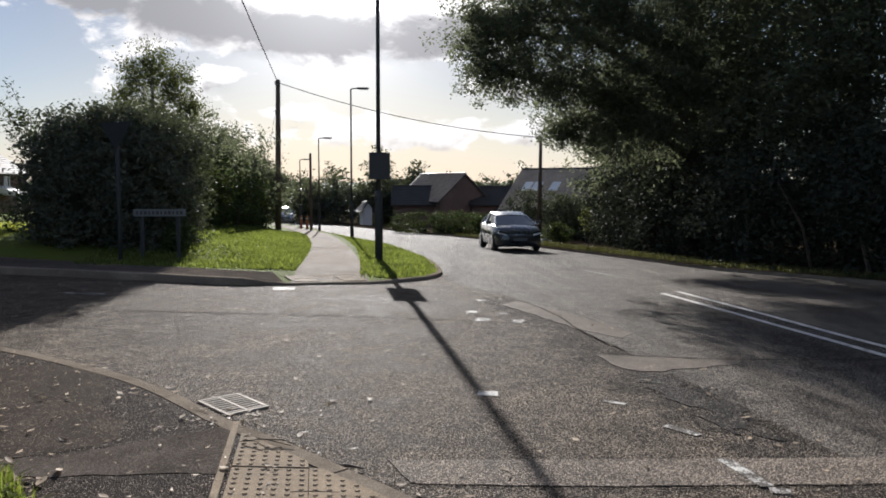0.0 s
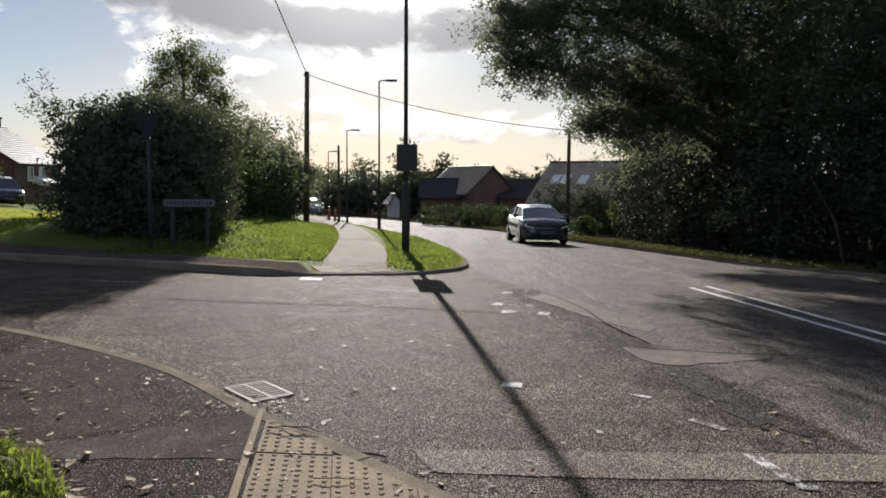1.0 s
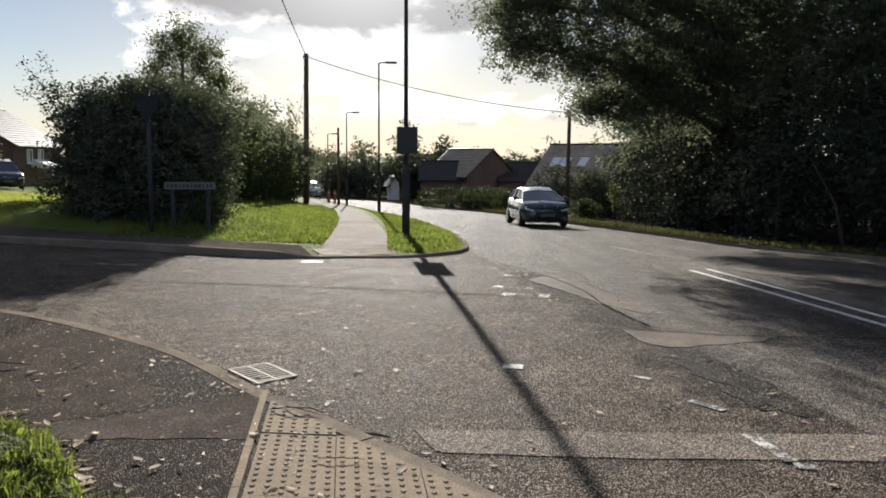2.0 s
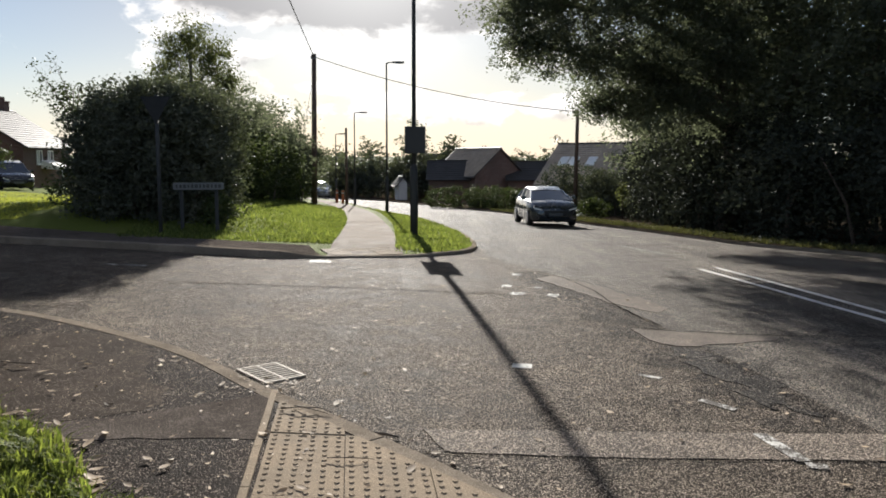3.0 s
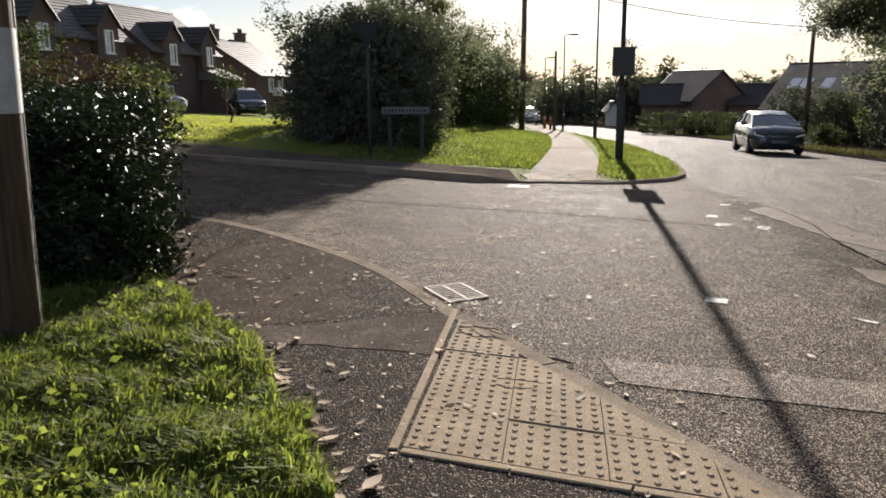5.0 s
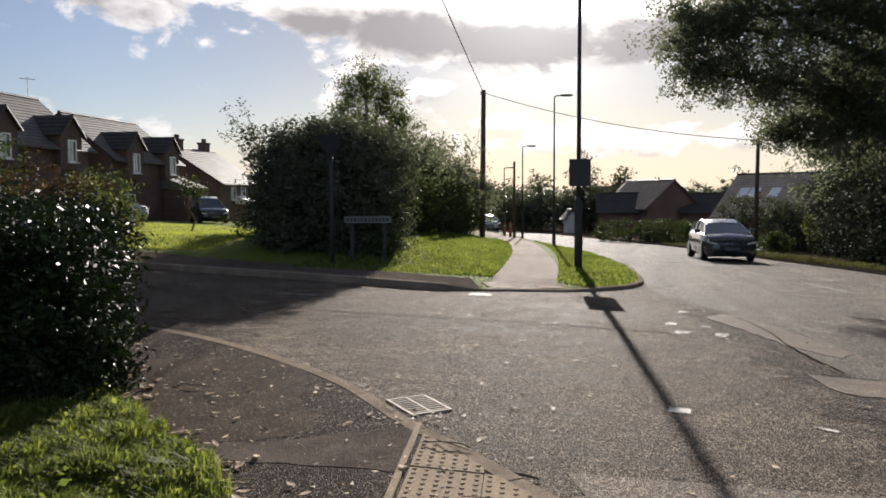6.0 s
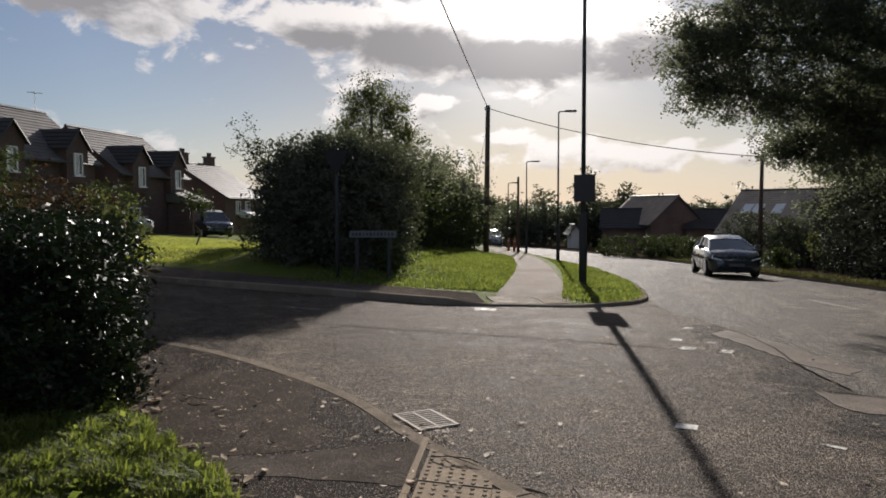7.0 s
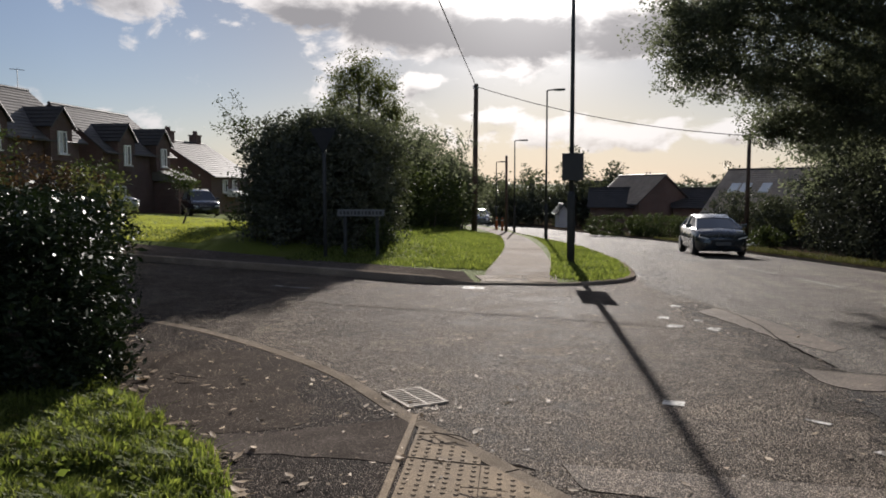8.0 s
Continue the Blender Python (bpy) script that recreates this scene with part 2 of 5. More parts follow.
M = {}
for key, build in {
    "asphalt": stone_mix((0.042, 0.034, 0.027), (0.17, 0.141, 0.113), (0.66, 0.55, 0.44), 122.0, stain=(0.58, 1.32), cover=0.58, spec=0.012, relief=1.0, depth=0.009),
    "asphalt_smooth": stone_mix((0.05, 0.041, 0.033), (0.16, 0.131, 0.104), (0.56, 0.46, 0.36), 115.0, cover=0.56, spec=0.012, relief=0.9, depth=0.008),
    "asphalt_joint": stone_mix((0.034, 0.029, 0.025), (0.125, 0.107, 0.09), (0.52, 0.44, 0.36), 122.0, cover=0.48, spec=0.01, relief=1.0, depth=0.011),
    "main_asphalt": stone_mix((0.055, 0.05, 0.044), (0.175, 0.151, 0.126), (0.66, 0.565, 0.465), 122.0, cover=0.6, spec=0.025, relief=1.0, streak=True, depth=0.009),
    "patch_asphalt": stone_mix((0.085, 0.072, 0.06), (0.20, 0.168, 0.137), (0.66, 0.55, 0.445), 122.0, stain=(0.75, 1.2), cover=0.64, spec=0.012, relief=0.8),
    "patch_smooth": stone_mix((0.12, 0.102, 0.086), (0.16, 0.135, 0.112), (0.34, 0.285, 0.235), 130.0, (0.7, 0.9), (0.75, 1.2), 0.4, spec=0.012, cover=0.6),
    "dark_patch": stone_mix((0.026, 0.023, 0.021), (0.07, 0.062, 0.054), (0.30, 0.26, 0.22), 70.0, stain=(0.7, 1.2), cover=0.42, relief=1.0, spec=0.02, depth=0.014),
    "footway": stone_mix((0.034, 0.028, 0.024), (0.08, 0.066, 0.057), (0.42, 0.35, 0.29), 125.0, spec=0.006, cover=0.32, relief=0.9, depth=0.009),
    "footway_smooth": stone_mix((0.075, 0.064, 0.055), (0.10, 0.085, 0.073), (0.24, 0.205, 0.175), 150.0, (0.7, 0.9), (0.8, 1.15), 0.25, spec=0.0, cover=0.5),
    "footway_brown": stone_mix((0.045, 0.036, 0.029), (0.07, 0.057, 0.047), (0.26, 0.215, 0.175), 140.0, stain=(0.75, 1.2), spec=0.004, cover=0.3, relief=0.5),
    "path": stone_mix((0.13, 0.103, 0.079), (0.19, 0.152, 0.118), (0.33, 0.27, 0.212), 75.0, (0.7, 0.95), (0.7, 1.2), 0.3, spec=0.006, cover=0.6),
    "kerb": stone_mix((0.19, 0.16, 0.126), (0.24, 0.2, 0.158), (0.38, 0.32, 0.25), 170.0, (0.7, 0.9), (0.7, 1.15), 0.25, spec=0.0, cover=0.6),
    "tactile": stone_mix((0.235, 0.185, 0.13), (0.28, 0.22, 0.155), (0.4, 0.32, 0.225), 190.0, (0.7, 0.9), (0.75, 1.15), 0.25, spec=0.01, cover=0.5),
    "paint": worn_paint(0.62, 0.85),
    "paint_worn": worn_paint(0.50, 0.68),
    # cream base colour holds the sun's gloss on the grate bars
    "iron": plain((0.36, 0.31, 0.25), 0.7, 0.0, 0.3, 20.0, relief=0.4, spec=0.03),
    "dark_pit": plain((0.010, 0.009, 0.008), 0.9, spec=0.0),
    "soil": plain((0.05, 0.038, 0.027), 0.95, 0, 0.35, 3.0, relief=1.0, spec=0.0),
    "grass": turf((0.035, 0.065, 0.012), (0.085, 0.13, 0.025), (0.13, 0.125, 0.045)),
    "lawn": turf((0.08, 0.11, 0.022), (0.14, 0.165, 0.035), (0.13, 0.135, 0.05)),
    "field": turf((0.05, 0.075, 0.025), (0.09, 0.11, 0.04), (0.14, 0.12, 0.06)),
    "blade": leafy((0.056, 0.08, 0.026), (0.155, 0.185, 0.062), (1.75, 1.7, 0.9), 0.6, 0.45, 0.04),
    "blade_near": leafy((0.045, 0.066, 0.020), (0.15, 0.178, 0.055), (1.8, 1.75, 0.9), 0.6, 0.5, 0.05),
    "blade_dry": leafy((0.14, 0.115, 0.05), (0.26, 0.215, 0.10), (1.2, 1.1, 0.7), 0.65, 0.3, 0.04),
    # duller, darker copy of blade: tree shade is partly put into the tint
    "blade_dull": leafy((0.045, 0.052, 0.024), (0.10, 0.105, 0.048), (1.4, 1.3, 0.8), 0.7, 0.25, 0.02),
    # brighter copy of blade: the lawn's sunlight is put into its tint
    "blade_lawn": leafy((0.13, 0.16, 0.04), (0.22, 0.25, 0.075), (1.9, 1.75, 0.9), 0.6, 0.5, 0.04),
    "laurel": leafy((0.010, 0.016, 0.009), (0.028, 0.038, 0.02), (1.2, 1.4, 0.5), 0.42, 0.06, 0.05),
    "ivy": leafy((0.06, 0.065, 0.05), (0.106, 0.113, 0.086), (1.3, 1.4, 0.8), 0.7, 0.16, 0.04),
    "hedge_leaf": leafy((0.034, 0.046, 0.022), (0.068, 0.082, 0.038), (1.4, 1.5, 0.7), 0.65, 0.2, 0.04),
    "oak": leafy((0.055, 0.063, 0.048), (0.10, 0.112, 0.082), (1.7, 1.7, 1.25), 0.7, 0.45, 0.04),
    # leaf tint darkened to stand for the shade of the trees behind
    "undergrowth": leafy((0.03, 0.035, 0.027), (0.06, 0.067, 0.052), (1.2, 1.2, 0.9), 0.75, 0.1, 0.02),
    "birch": leafy((0.05, 0.06, 0.03), (0.11, 0.12, 0.06), (1.4, 1.4, 0.7), 0.65, 0.35, 0.04),
    "autumn": leafy((0.04, 0.033, 0.022), (0.085, 0.056, 0.033), (1.3, 1.1, 0.7), 0.7, 0.18, 0.04),
    # valley leaves slightly greyed, so distant haze sits in their colour
    "far_leaf": leafy((0.05, 0.058, 0.045), (0.09, 0.10, 0.07), (1.3, 1.3, 0.7), 0.6, 0.25, 0.3),
    "fallen": leafy((0.03, 0.019, 0.011), (0.62, 0.49, 0.35), (1.1, 1.0, 0.7), 0.65, 0.22, 0.06),
    "bark": barky((0.14, 0.11, 0.085), (0.04, 0.032, 0.025)),
    "birch_bark": barky((0.4, 0.38, 0.34), (0.1, 0.09, 0.08)),
    "pole_wood": barky((0.13, 0.085, 0.06), (0.05, 0.033, 0.025), 22.0),
    "steel": plain((0.25, 0.25, 0.245), 0.45, 0.7, 0.12, 5.0),
    "grey_paint": plain((0.05, 0.052, 0.054), 0.65, 0.0, 0.12, 5.0, spec=0.06),
    "sign_back": plain((0.13, 0.133, 0.135), 0.6, 0.2, 0.12, 4.0),
    "sign_white": plain((0.5, 0.5, 0.49), 0.4, 0.0, 0.08, 6.0),
    "sign_black": plain((0.03, 0.03, 0.032), 0.4, 0.0, 0.1),
    "notice": plain((0.36, 0.355, 0.34), 0.6, 0.0, 0.25, 8.0, spec=0.1),
    "wire": plain((0.02, 0.02, 0.02), 0.6),
    "brick": bricked((0.075, 0.038, 0.031), (0.105, 0.055, 0.044), (0.15, 0.135, 0.12)),
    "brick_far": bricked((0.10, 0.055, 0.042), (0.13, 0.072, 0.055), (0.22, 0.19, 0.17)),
    "tile_grey": tiled((0.15, 0.138, 0.127), (0.10, 0.092, 0.086)),
    # these two tile colours are raised so unlit slopes read as sunlit
    "tile_brown": tiled((0.36, 0.29, 0.22), (0.26, 0.205, 0.155)),
    "tile_tan": tiled((0.45, 0.37, 0.29), (0.34, 0.28, 0.22)),
    "tile_dark": tiled((0.055, 0.052, 0.05), (0.035, 0.033, 0.032)),
    "white_pvc": plain((0.78, 0.78, 0.76), 0.35, 0.0, 0.05),
    "render_white": plain((0.74, 0.72, 0.68), 0.8, 0.0, 0.08, 2.0),
    "glass": glassy(),
    # pale pane colour for curtains, with the sky's reflection painted in
    "curtained": plain((0.5, 0.5, 0.5), 0.15, 0.0, 0.12, 3.0, relief=0.0),
    "fascia": plain((0.05, 0.045, 0.042), 0.6),
    "car_dark": plain((0.045, 0.055, 0.065), 0.28, 0.5, 0.04, 3.0, 1.0, relief=0.0),
    "car_silver": plain((0.42, 0.43, 0.44), 0.28, 0.7, 0.04, 3.0, 1.0, relief=0.0),
    "car_black": plain((0.015, 0.015, 0.017), 0.25, 0.2, 0.04, 3.0, 1.0, relief=0.0),
    "rubber": plain((0.02, 0.02, 0.02), 0.85),
    "alloy": plain((0.45, 0.45, 0.46), 0.3, 0.9, 0.05),
    "lamp_glass": plain((0.8, 0.8, 0.78), 0.12, 0.0, 0.03, relief=0.0),
    "lamp_red": plain((0.35, 0.02, 0.02), 0.2, 0.0, 0.03, relief=0.0),
    "trim_black": plain((0.02, 0.02, 0.021), 0.5),
    "plastic_box": plain((0.03, 0.031, 0.033), 0.65, spec=0.1),
    "orange_post": plain((0.35, 0.10, 0.03), 0.6),
}.items():
    M[key] = material(key, build)

# ======== shape helpers ========
def ground_z(x, y):
    """Height of the carriageway: level by the camera, then falling away along the main road."""
    u = y + 0.65 * x - 0.25 * math.sqrt(x * x + 4) + 0.5
    s = 3.0 * np.logaddexp(0, (u - 8.5) / 3.0)
    return -0.043 * float(100 - 20 * np.logaddexp(0, (100 - s) / 20))


def step(v, a, b):
    t = min(1.0, max(0.0, (v - a) / (b - a)))
    return t * t * (3 - 2 * t)


def part(name, bm, mat, parent=None, label="", smooth=False):
    """Links a bmesh as one mesh object, under parent if there is one."""
    me = bpy.data.meshes.new(name)
    bm.normal_update()
    bm.to_mesh(me)
    bm.free()
    return part_mesh(name, me, mat, parent, label, smooth)


def part_mesh(name, me, mat, parent=None, label="", smooth=False):
    for m in mat if isinstance(mat, (list, tuple)) else [mat]:
        me.materials.append(M[m])
    if smooth:
        me.polygons.foreach_set("use_smooth", [True] * len(me.polygons))
    ob = new(name, me)
    ob.parent = parent
    if label:
        ob["label"] = label
    return ob


def empty(name, m, label, category, group="", kind=""):
    ob = new(name)
    ob.matrix_basis = m
    ob.empty_display_size = 0.2
    return tagged(ob, label, category, group, kind)


def box(bm, size, at=(0, 0, 0), bevel=0.0, turn=(0, 0, 0)):
    r = bmesh.ops.create_cube(bm, size=1)
    vs = r["verts"]
    bmesh.ops.transform(bm, matrix=pose(*at, *turn) @ Matrix.Diagonal((*size, 1)), verts=vs)
    if bevel:
        es = {e for v in vs for e in v.link_edges}
        bmesh.ops.bevel(bm, geom=list(es), offset=bevel, segments=2, affect="EDGES", profile=0.6)
    return bm


def a_box(size, at=(0, 0, 0), bevel=0.0, turn=(0, 0, 0)):
    return box(bmesh.new(), size, at, bevel, turn)


def tube(bm, pts, radii, sides=10, cap=True):
    """A tapered tube along points."""
    rings = []
    pts = [Vector(p) for p in pts]
    for i, p in enumerate(pts):
        d = (pts[min(i + 1, len(pts) - 1)] - pts[max(i - 1, 0)]).normalized()
        a = d.orthogonal().normalized() if i == 0 else (a - d * a.dot(d)).normalized()
        b = d.cross(a)
        r = radii[i] if isinstance(radii, (list, tuple)) else radii
        rings.append([bm.verts.new(p + (a * math.cos(k * math.tau / sides) + b * math.sin(k * math.tau / sides)) * r) for k in range(sides)])
    for q, w in zip(rings, rings[1:]):
        for k in range(sides):
            bm.faces.new((q[k], q[(k + 1) % sides], w[(k + 1) % sides], w[k]))
    if cap:
        bm.faces.new(rings[0][::-1]), bm.faces.new(rings[-1])
    return bm


def a_tube(pts, radii, sides=10, cap=True):
    return tube(bmesh.new(), pts, radii, sides, cap)


def prism(bm, outline, axis, a, b):
    """Extrudes a flat outline of (u, v) along an axis: 'x' gives (a..b, u, v), 'y' gives (u, a..b, v), 'z' gives (u, v, a..b)."""
    def put(u, v, w):
        return {"x": (w, u, v), "y": (u, w, v), "z": (u, v, w)}[axis]
    lo = [bm.verts.new(put(u, v, a)) for u, v in outline]
    hi = [bm.verts.new(put(u, v, b)) for u, v in outline]
    n = len(outline)
    for k in range(n):
        bm.faces.new((lo[k], lo[(k + 1) % n], hi[(k + 1) % n], hi[k]))
    bm.faces.new(lo[::-1]), bm.faces.new(hi)
    bmesh.ops.recalc_face_normals(bm, faces=bm.faces)
    return bm


def resample(line, n):
    line = [Vector((*p[:2], 0)) for p in line]
    acc = [0.0]
    for a, b in zip(line, line[1:]):
        acc.append(acc[-1] + (b - a).length)
    out, k = [], 0
    for i in range(n):
        t = acc[-1] * i / (n - 1)
        while k < len(acc) - 2 and acc[k + 1] < t:
            k += 1
        f = (t - acc[k]) / max(1e-9, acc[k + 1] - acc[k])
        out.append(line[k].lerp(line[k + 1], f))
    return out


def curve_line(line, n):
    """A smooth line through points, resampled to n."""
    p = [Vector((*q[:2], 0)) for q in line]
    p = [p[0] * 2 - p[1]] + p + [p[-1] * 2 - p[-2]]
    fine = []
    for i in range(1, len(p) - 2):
        for k in range(12):
            t = k / 12
            fine.append(0.5 * (2 * p[i] + (p[i + 1] - p[i - 1]) * t + (2 * p[i - 1] - 5 * p[i] + 4 * p[i + 1] - p[i + 2]) * t * t
                               + (3 * p[i] - p[i - 1] - 3 * p[i + 1] + p[i + 2]) * t ** 3))
    return resample(fine + [p[-2]], n)


def side_of(line, d):
    """The line moved d metres to its left."""
    out = []
    for i, p in enumerate(line):
        t = (line[min(i + 1, len(line) - 1)] - line[max(i - 1, 0)]).normalized()
        out.append(p + Vector((-t.y, t.x, 0)) * d)
    return out


def loft(name, left, right, across, height, mat, label="", kind="structure"):
    """A sheet between two lines of equal length, at the height given by a function of x and y."""
    n = len(left)
    vs = []
    for a, b in zip(left, right):
        for k in range(across + 1):
            p = a.lerp(b, k / across)
            vs.append((p.x, p.y, height(p.x, p.y)))
    w = across + 1
    fs = [(i * w + k, i * w + k + 1, (i + 1) * w + k + 1, (i + 1) * w + k) for i in range(n - 1) for k in range(across)]
    me = bpy.data.meshes.new(name)
    me.from_pydata(vs, [], fs)
    me.update()
    if sum(p.normal.z for p in me.polygons) < 0:
        me.flip_normals()
    return tagged(part_mesh(name, me, mat, smooth=True), label, "", "", kind)


rng = np.random.default_rng(7)


def leaves_mesh(name, centres, size, spread=0.35, slim=0.5, droop=0.0, fold=0.0, flat=False):
    """One mesh of small pointed leaves at the centres given, each turned its own way."""
    c = np.asarray(centres, float)
    n = len(c)
    d = rng.normal(size=(n, 3))
    d[:, 2] = d[:, 2] * 0.6 - droop
    d /= np.linalg.norm(d, axis=1)[:, None]
    if flat:
        d[:, 2] *= 0.15
        d /= np.linalg.norm(d, axis=1)[:, None]
    s = np.cross(d, np.array((0, 0, 1.0)) + 0.15 * rng.normal(size=(n, 3)) if flat else rng.normal(size=(n, 3)))
    s /= np.linalg.norm(s, axis=1)[:, None]
    up = np.cross(d, s)
    L = size * (1 + spread * rng.normal(size=(n, 1))).clip(0.4, 2.0)
    v = np.empty((n, 4, 3))
    v[:, 0] = c - d * L * 0.5
    v[:, 1] = c + s * L * slim * 0.5 + up * L * fold
    v[:, 2] = c + d * L * 0.5
    v[:, 3] = c - s * L * slim * 0.5 + up * L * fold
    me = bpy.data.meshes.new(name)
    me.vertices.add(n * 4)
    me.vertices.foreach_set("co", v.reshape(-1))
    me.loops.add(n * 4)
    me.loops.foreach_set("vertex_index", np.arange(n * 4, dtype=np.int32))
    me.polygons.add(n)
    me.polygons.foreach_set("loop_start", np.arange(0, n * 4, 4, dtype=np.int32))
    me.update(calc_edges=True)
    return me


def clumped(blobs, clumps, per, radius, shell=0.45, boxy=2):
    """Leaf centres in clumps over a set of ellipsoids (centre, radii)."""
    vol = np.array([r[0] * r[1] * r[2] for _, r in blobs]) ** 0.75
    pick = rng.choice(len(blobs), size=clumps, p=vol / vol.sum())
    d = rng.normal(size=(clumps, 3))
    d /= np.linalg.norm(d, ord=boxy, axis=1)[:, None]
    rad = rng.random((clumps, 1)) ** shell
    rad *= 1 + (0.16 if boxy == 2 else 0.06) * rng.normal(size=(clumps, 1))
    cen = np.array([blobs[i][0] for i in pick]) + d * rad * np.array([blobs[i][1] for i in pick])
    r = radius * (0.5 + rng.random((clumps, 1, 1)))
    pts = cen[:, None, :] + rng.normal(size=(clumps, per, 3)) * r * np.array((1, 1, 0.7)) * 0.6
    return pts.reshape(-1, 3)


def above(pts, floor):
    z = np.array([ground_z(x, y) for x, y in pts[:, :2]])
    return pts[pts[:, 2] > z + floor]


def tree(name, base, blobs, clumps, per, radius, leaf, leaf_mat, label, trunk=0.22, bark="bark", category="tree", group="", shell=0.45,
         slim=0.5, droop=0.0, limbs=True, floor=0.1):
    """A trunk with tapering limbs to each mass of leaves, and a crown of clumps. Blobs are centres (relative to the base) and radii."""
    bx, by, bz = base
    t = empty(name, pose(bx, by, bz), label, category, group)
    bm = bmesh.new()
    top = max(c[2] for c, _ in blobs)
    wob = [Vector((rng.normal() * 0.12, rng.normal() * 0.12, 0)) for _ in range(4)]
    spine = [Vector((0, 0, -0.15)), wob[0] + Vector((0, 0, top * 0.3)), wob[1] + Vector((0, 0, top * 0.62)), wob[2] + Vector((0, 0, top))]
    tube(bm, spine, [trunk * 1.25, trunk, trunk * 0.65, trunk * 0.2], 9)
    if limbs:
        for c, r in blobs:
            f = 0.35 + 0.35 * rng.random()
            a = Vector((0, 0, top * f))
            e = Vector(c)
            m = a.lerp(e, 0.5) + Vector((0, 0, 0.12 * (e - a).length))
            tube(bm, [a, m, e], [trunk * 0.5, trunk * 0.32, trunk * 0.1], 6)
            for _ in range(3):
                d = Vector(rng.normal(size=3)).normalized()
                tube(bm, [m.lerp(e, 0.6), e + Vector((d.x * r[0], d.y * r[1], d.z * r[2])) * 0.75], [trunk * 0.14, 0.012], 4)
    part("trunk", bm, bark, t, smooth=True)
    pts = clumped(blobs, clumps, per, radius, shell) + np.array(base)
    pts = above(pts, floor) - np.array(base)
    part_mesh("crown", leaves_mesh("crown", pts, leaf, slim=slim, droop=droop), leaf_mat, t)
    return t


def mound_hedge(name, base, blobs, clumps, per, radius, leaf, leaf_mat, label, category="hedge", shell=0.3, stems=5, slim=0.5, fold=0.0, floor=0.02, kind="", boxy=2):
    bx, by, bz = base
    t = empty(name, pose(bx, by, bz), label, category, "", kind)
    for k in range(stems):
        c, r = blobs[k % len(blobs)]
        o = Vector((c[0] + rng.normal() * r[0] * 0.35, c[1] + rng.normal() * r[1] * 0.35, 0))
        g = ground_z(bx + o.x, by + o.y) - bz
        o.z = g - 0.05
        bm = bmesh.new()
        tube(bm, [o, o + Vector((rng.normal() * 0.15, rng.normal() * 0.15, c[2] * 0.6)), o + Vector((rng.normal() * 0.4, rng.normal() * 0.4, c[2] * 1.2))], [0.05, 0.035, 0.012], 6)
        part("stem", bm, "bark", t)
    pts = clumped(blobs, clumps, per, radius, shell, boxy) + np.array(base)
    pts = above(pts, floor) - np.array(base)
    part_mesh("foliage", leaves_mesh("foliage", pts, leaf, slim=slim, fold=fold), leaf_mat, t)
    return t


# ======== lines of the plan ========
NEAR_KERB = curve_line([(-30, 15.2), (-14, 10.9), (-8, 9.15), (-5.03, 8.0), (-4.29, 7.68), (-3.39, 7.12), (-2.58, 6.52), (-1.99, 6.0), (-1.55, 5.49),
                        (-1.19, 5.04), (-0.81, 4.66), (-0.41, 4.21), (-0.14, 3.92), (0.14, 3.57), (0.4, 3.27), (0.65, 3.0), (0.86, 2.8), (1.5, 1.9),
                        (2.1, 0.4), (2.5, -3), (2.7, -9), (2.8, -30)], 260)
VERGE_EDGE = curve_line([(-30, 13.2), (-14, 9.2), (-8, 7.9), (-5.3, 6.9), (-4.2, 6.1), (-3.66, 5.35), (-3.3, 4.82), (-3.0, 4.56), (-2.51, 4.2), (-1.93, 3.65),
                         (-1.60, 3.26), (-1.28, 2.85), (-1.06, 2.56), (-0.93, 2.38), (-0.7, 1.5), (-0.62, 0), (-0.6, -9), (-0.6, -30)], 260)
FAR_KERB = curve_line([(-40, 23.2), (-20, 17.4), (-9.86, 14.85), (-7.44, 14.22), (-4.85, 13.57), (-3.67, 13.18), (-2.6, 13.02), (-1.97, 13.3), (-0.82, 13.78),
                       (-0.24, 14.32), (0.18, 14.9), (0.45, 15.7), (0.56, 16.9), (0.5, 19), (0.27, 22.3), (-0.46, 27.5), (-2.06, 34.3), (-3.51, 39.6),
                       (-5.79, 49.3), (-7.63, 57.9), (-12, 72), (-20, 95), (-34, 130)], 300)
PATH_LEFT = curve_line([(-2.12, 13.2), (-2.64, 18.9), (-3.54, 26.8), (-5.08, 36.9), (-6.61, 44.1), (-9.6, 57), (-14, 72), (-22, 95)], 90)
PATH_RIGHT = curve_line([(-0.84, 13.86), (-1.47, 19.8), (-2.49, 28.0), (-3.82, 37.0), (-5.18, 44.1), (-8.1, 57), (-12.6, 71.3), (-20.8, 95)], 90)
RIGHT_KERB = curve_line([(21, -20), (14.5, 2), (10.6, 12.2), (8.74, 16.6), (8.02, 17.95), (7.32, 19.6), (6.86, 22.8), (6.21, 27.2), (5.35, 32.2), (4.69, 39),
                         (3.0, 47), (0.9, 55), (-3, 67), (-11, 88), (-26, 125)], 170)


def path_left_x(y):
    for a, b in zip(PATH_LEFT, PATH_LEFT[1:]):
        if a.y <= y <= b.y:
            return a.x + (b.x - a.x) * (y - a.y) / (b.y - a.y)
    return PATH_LEFT[0].x if y < PATH_LEFT[0].y else PATH_LEFT[-1].x


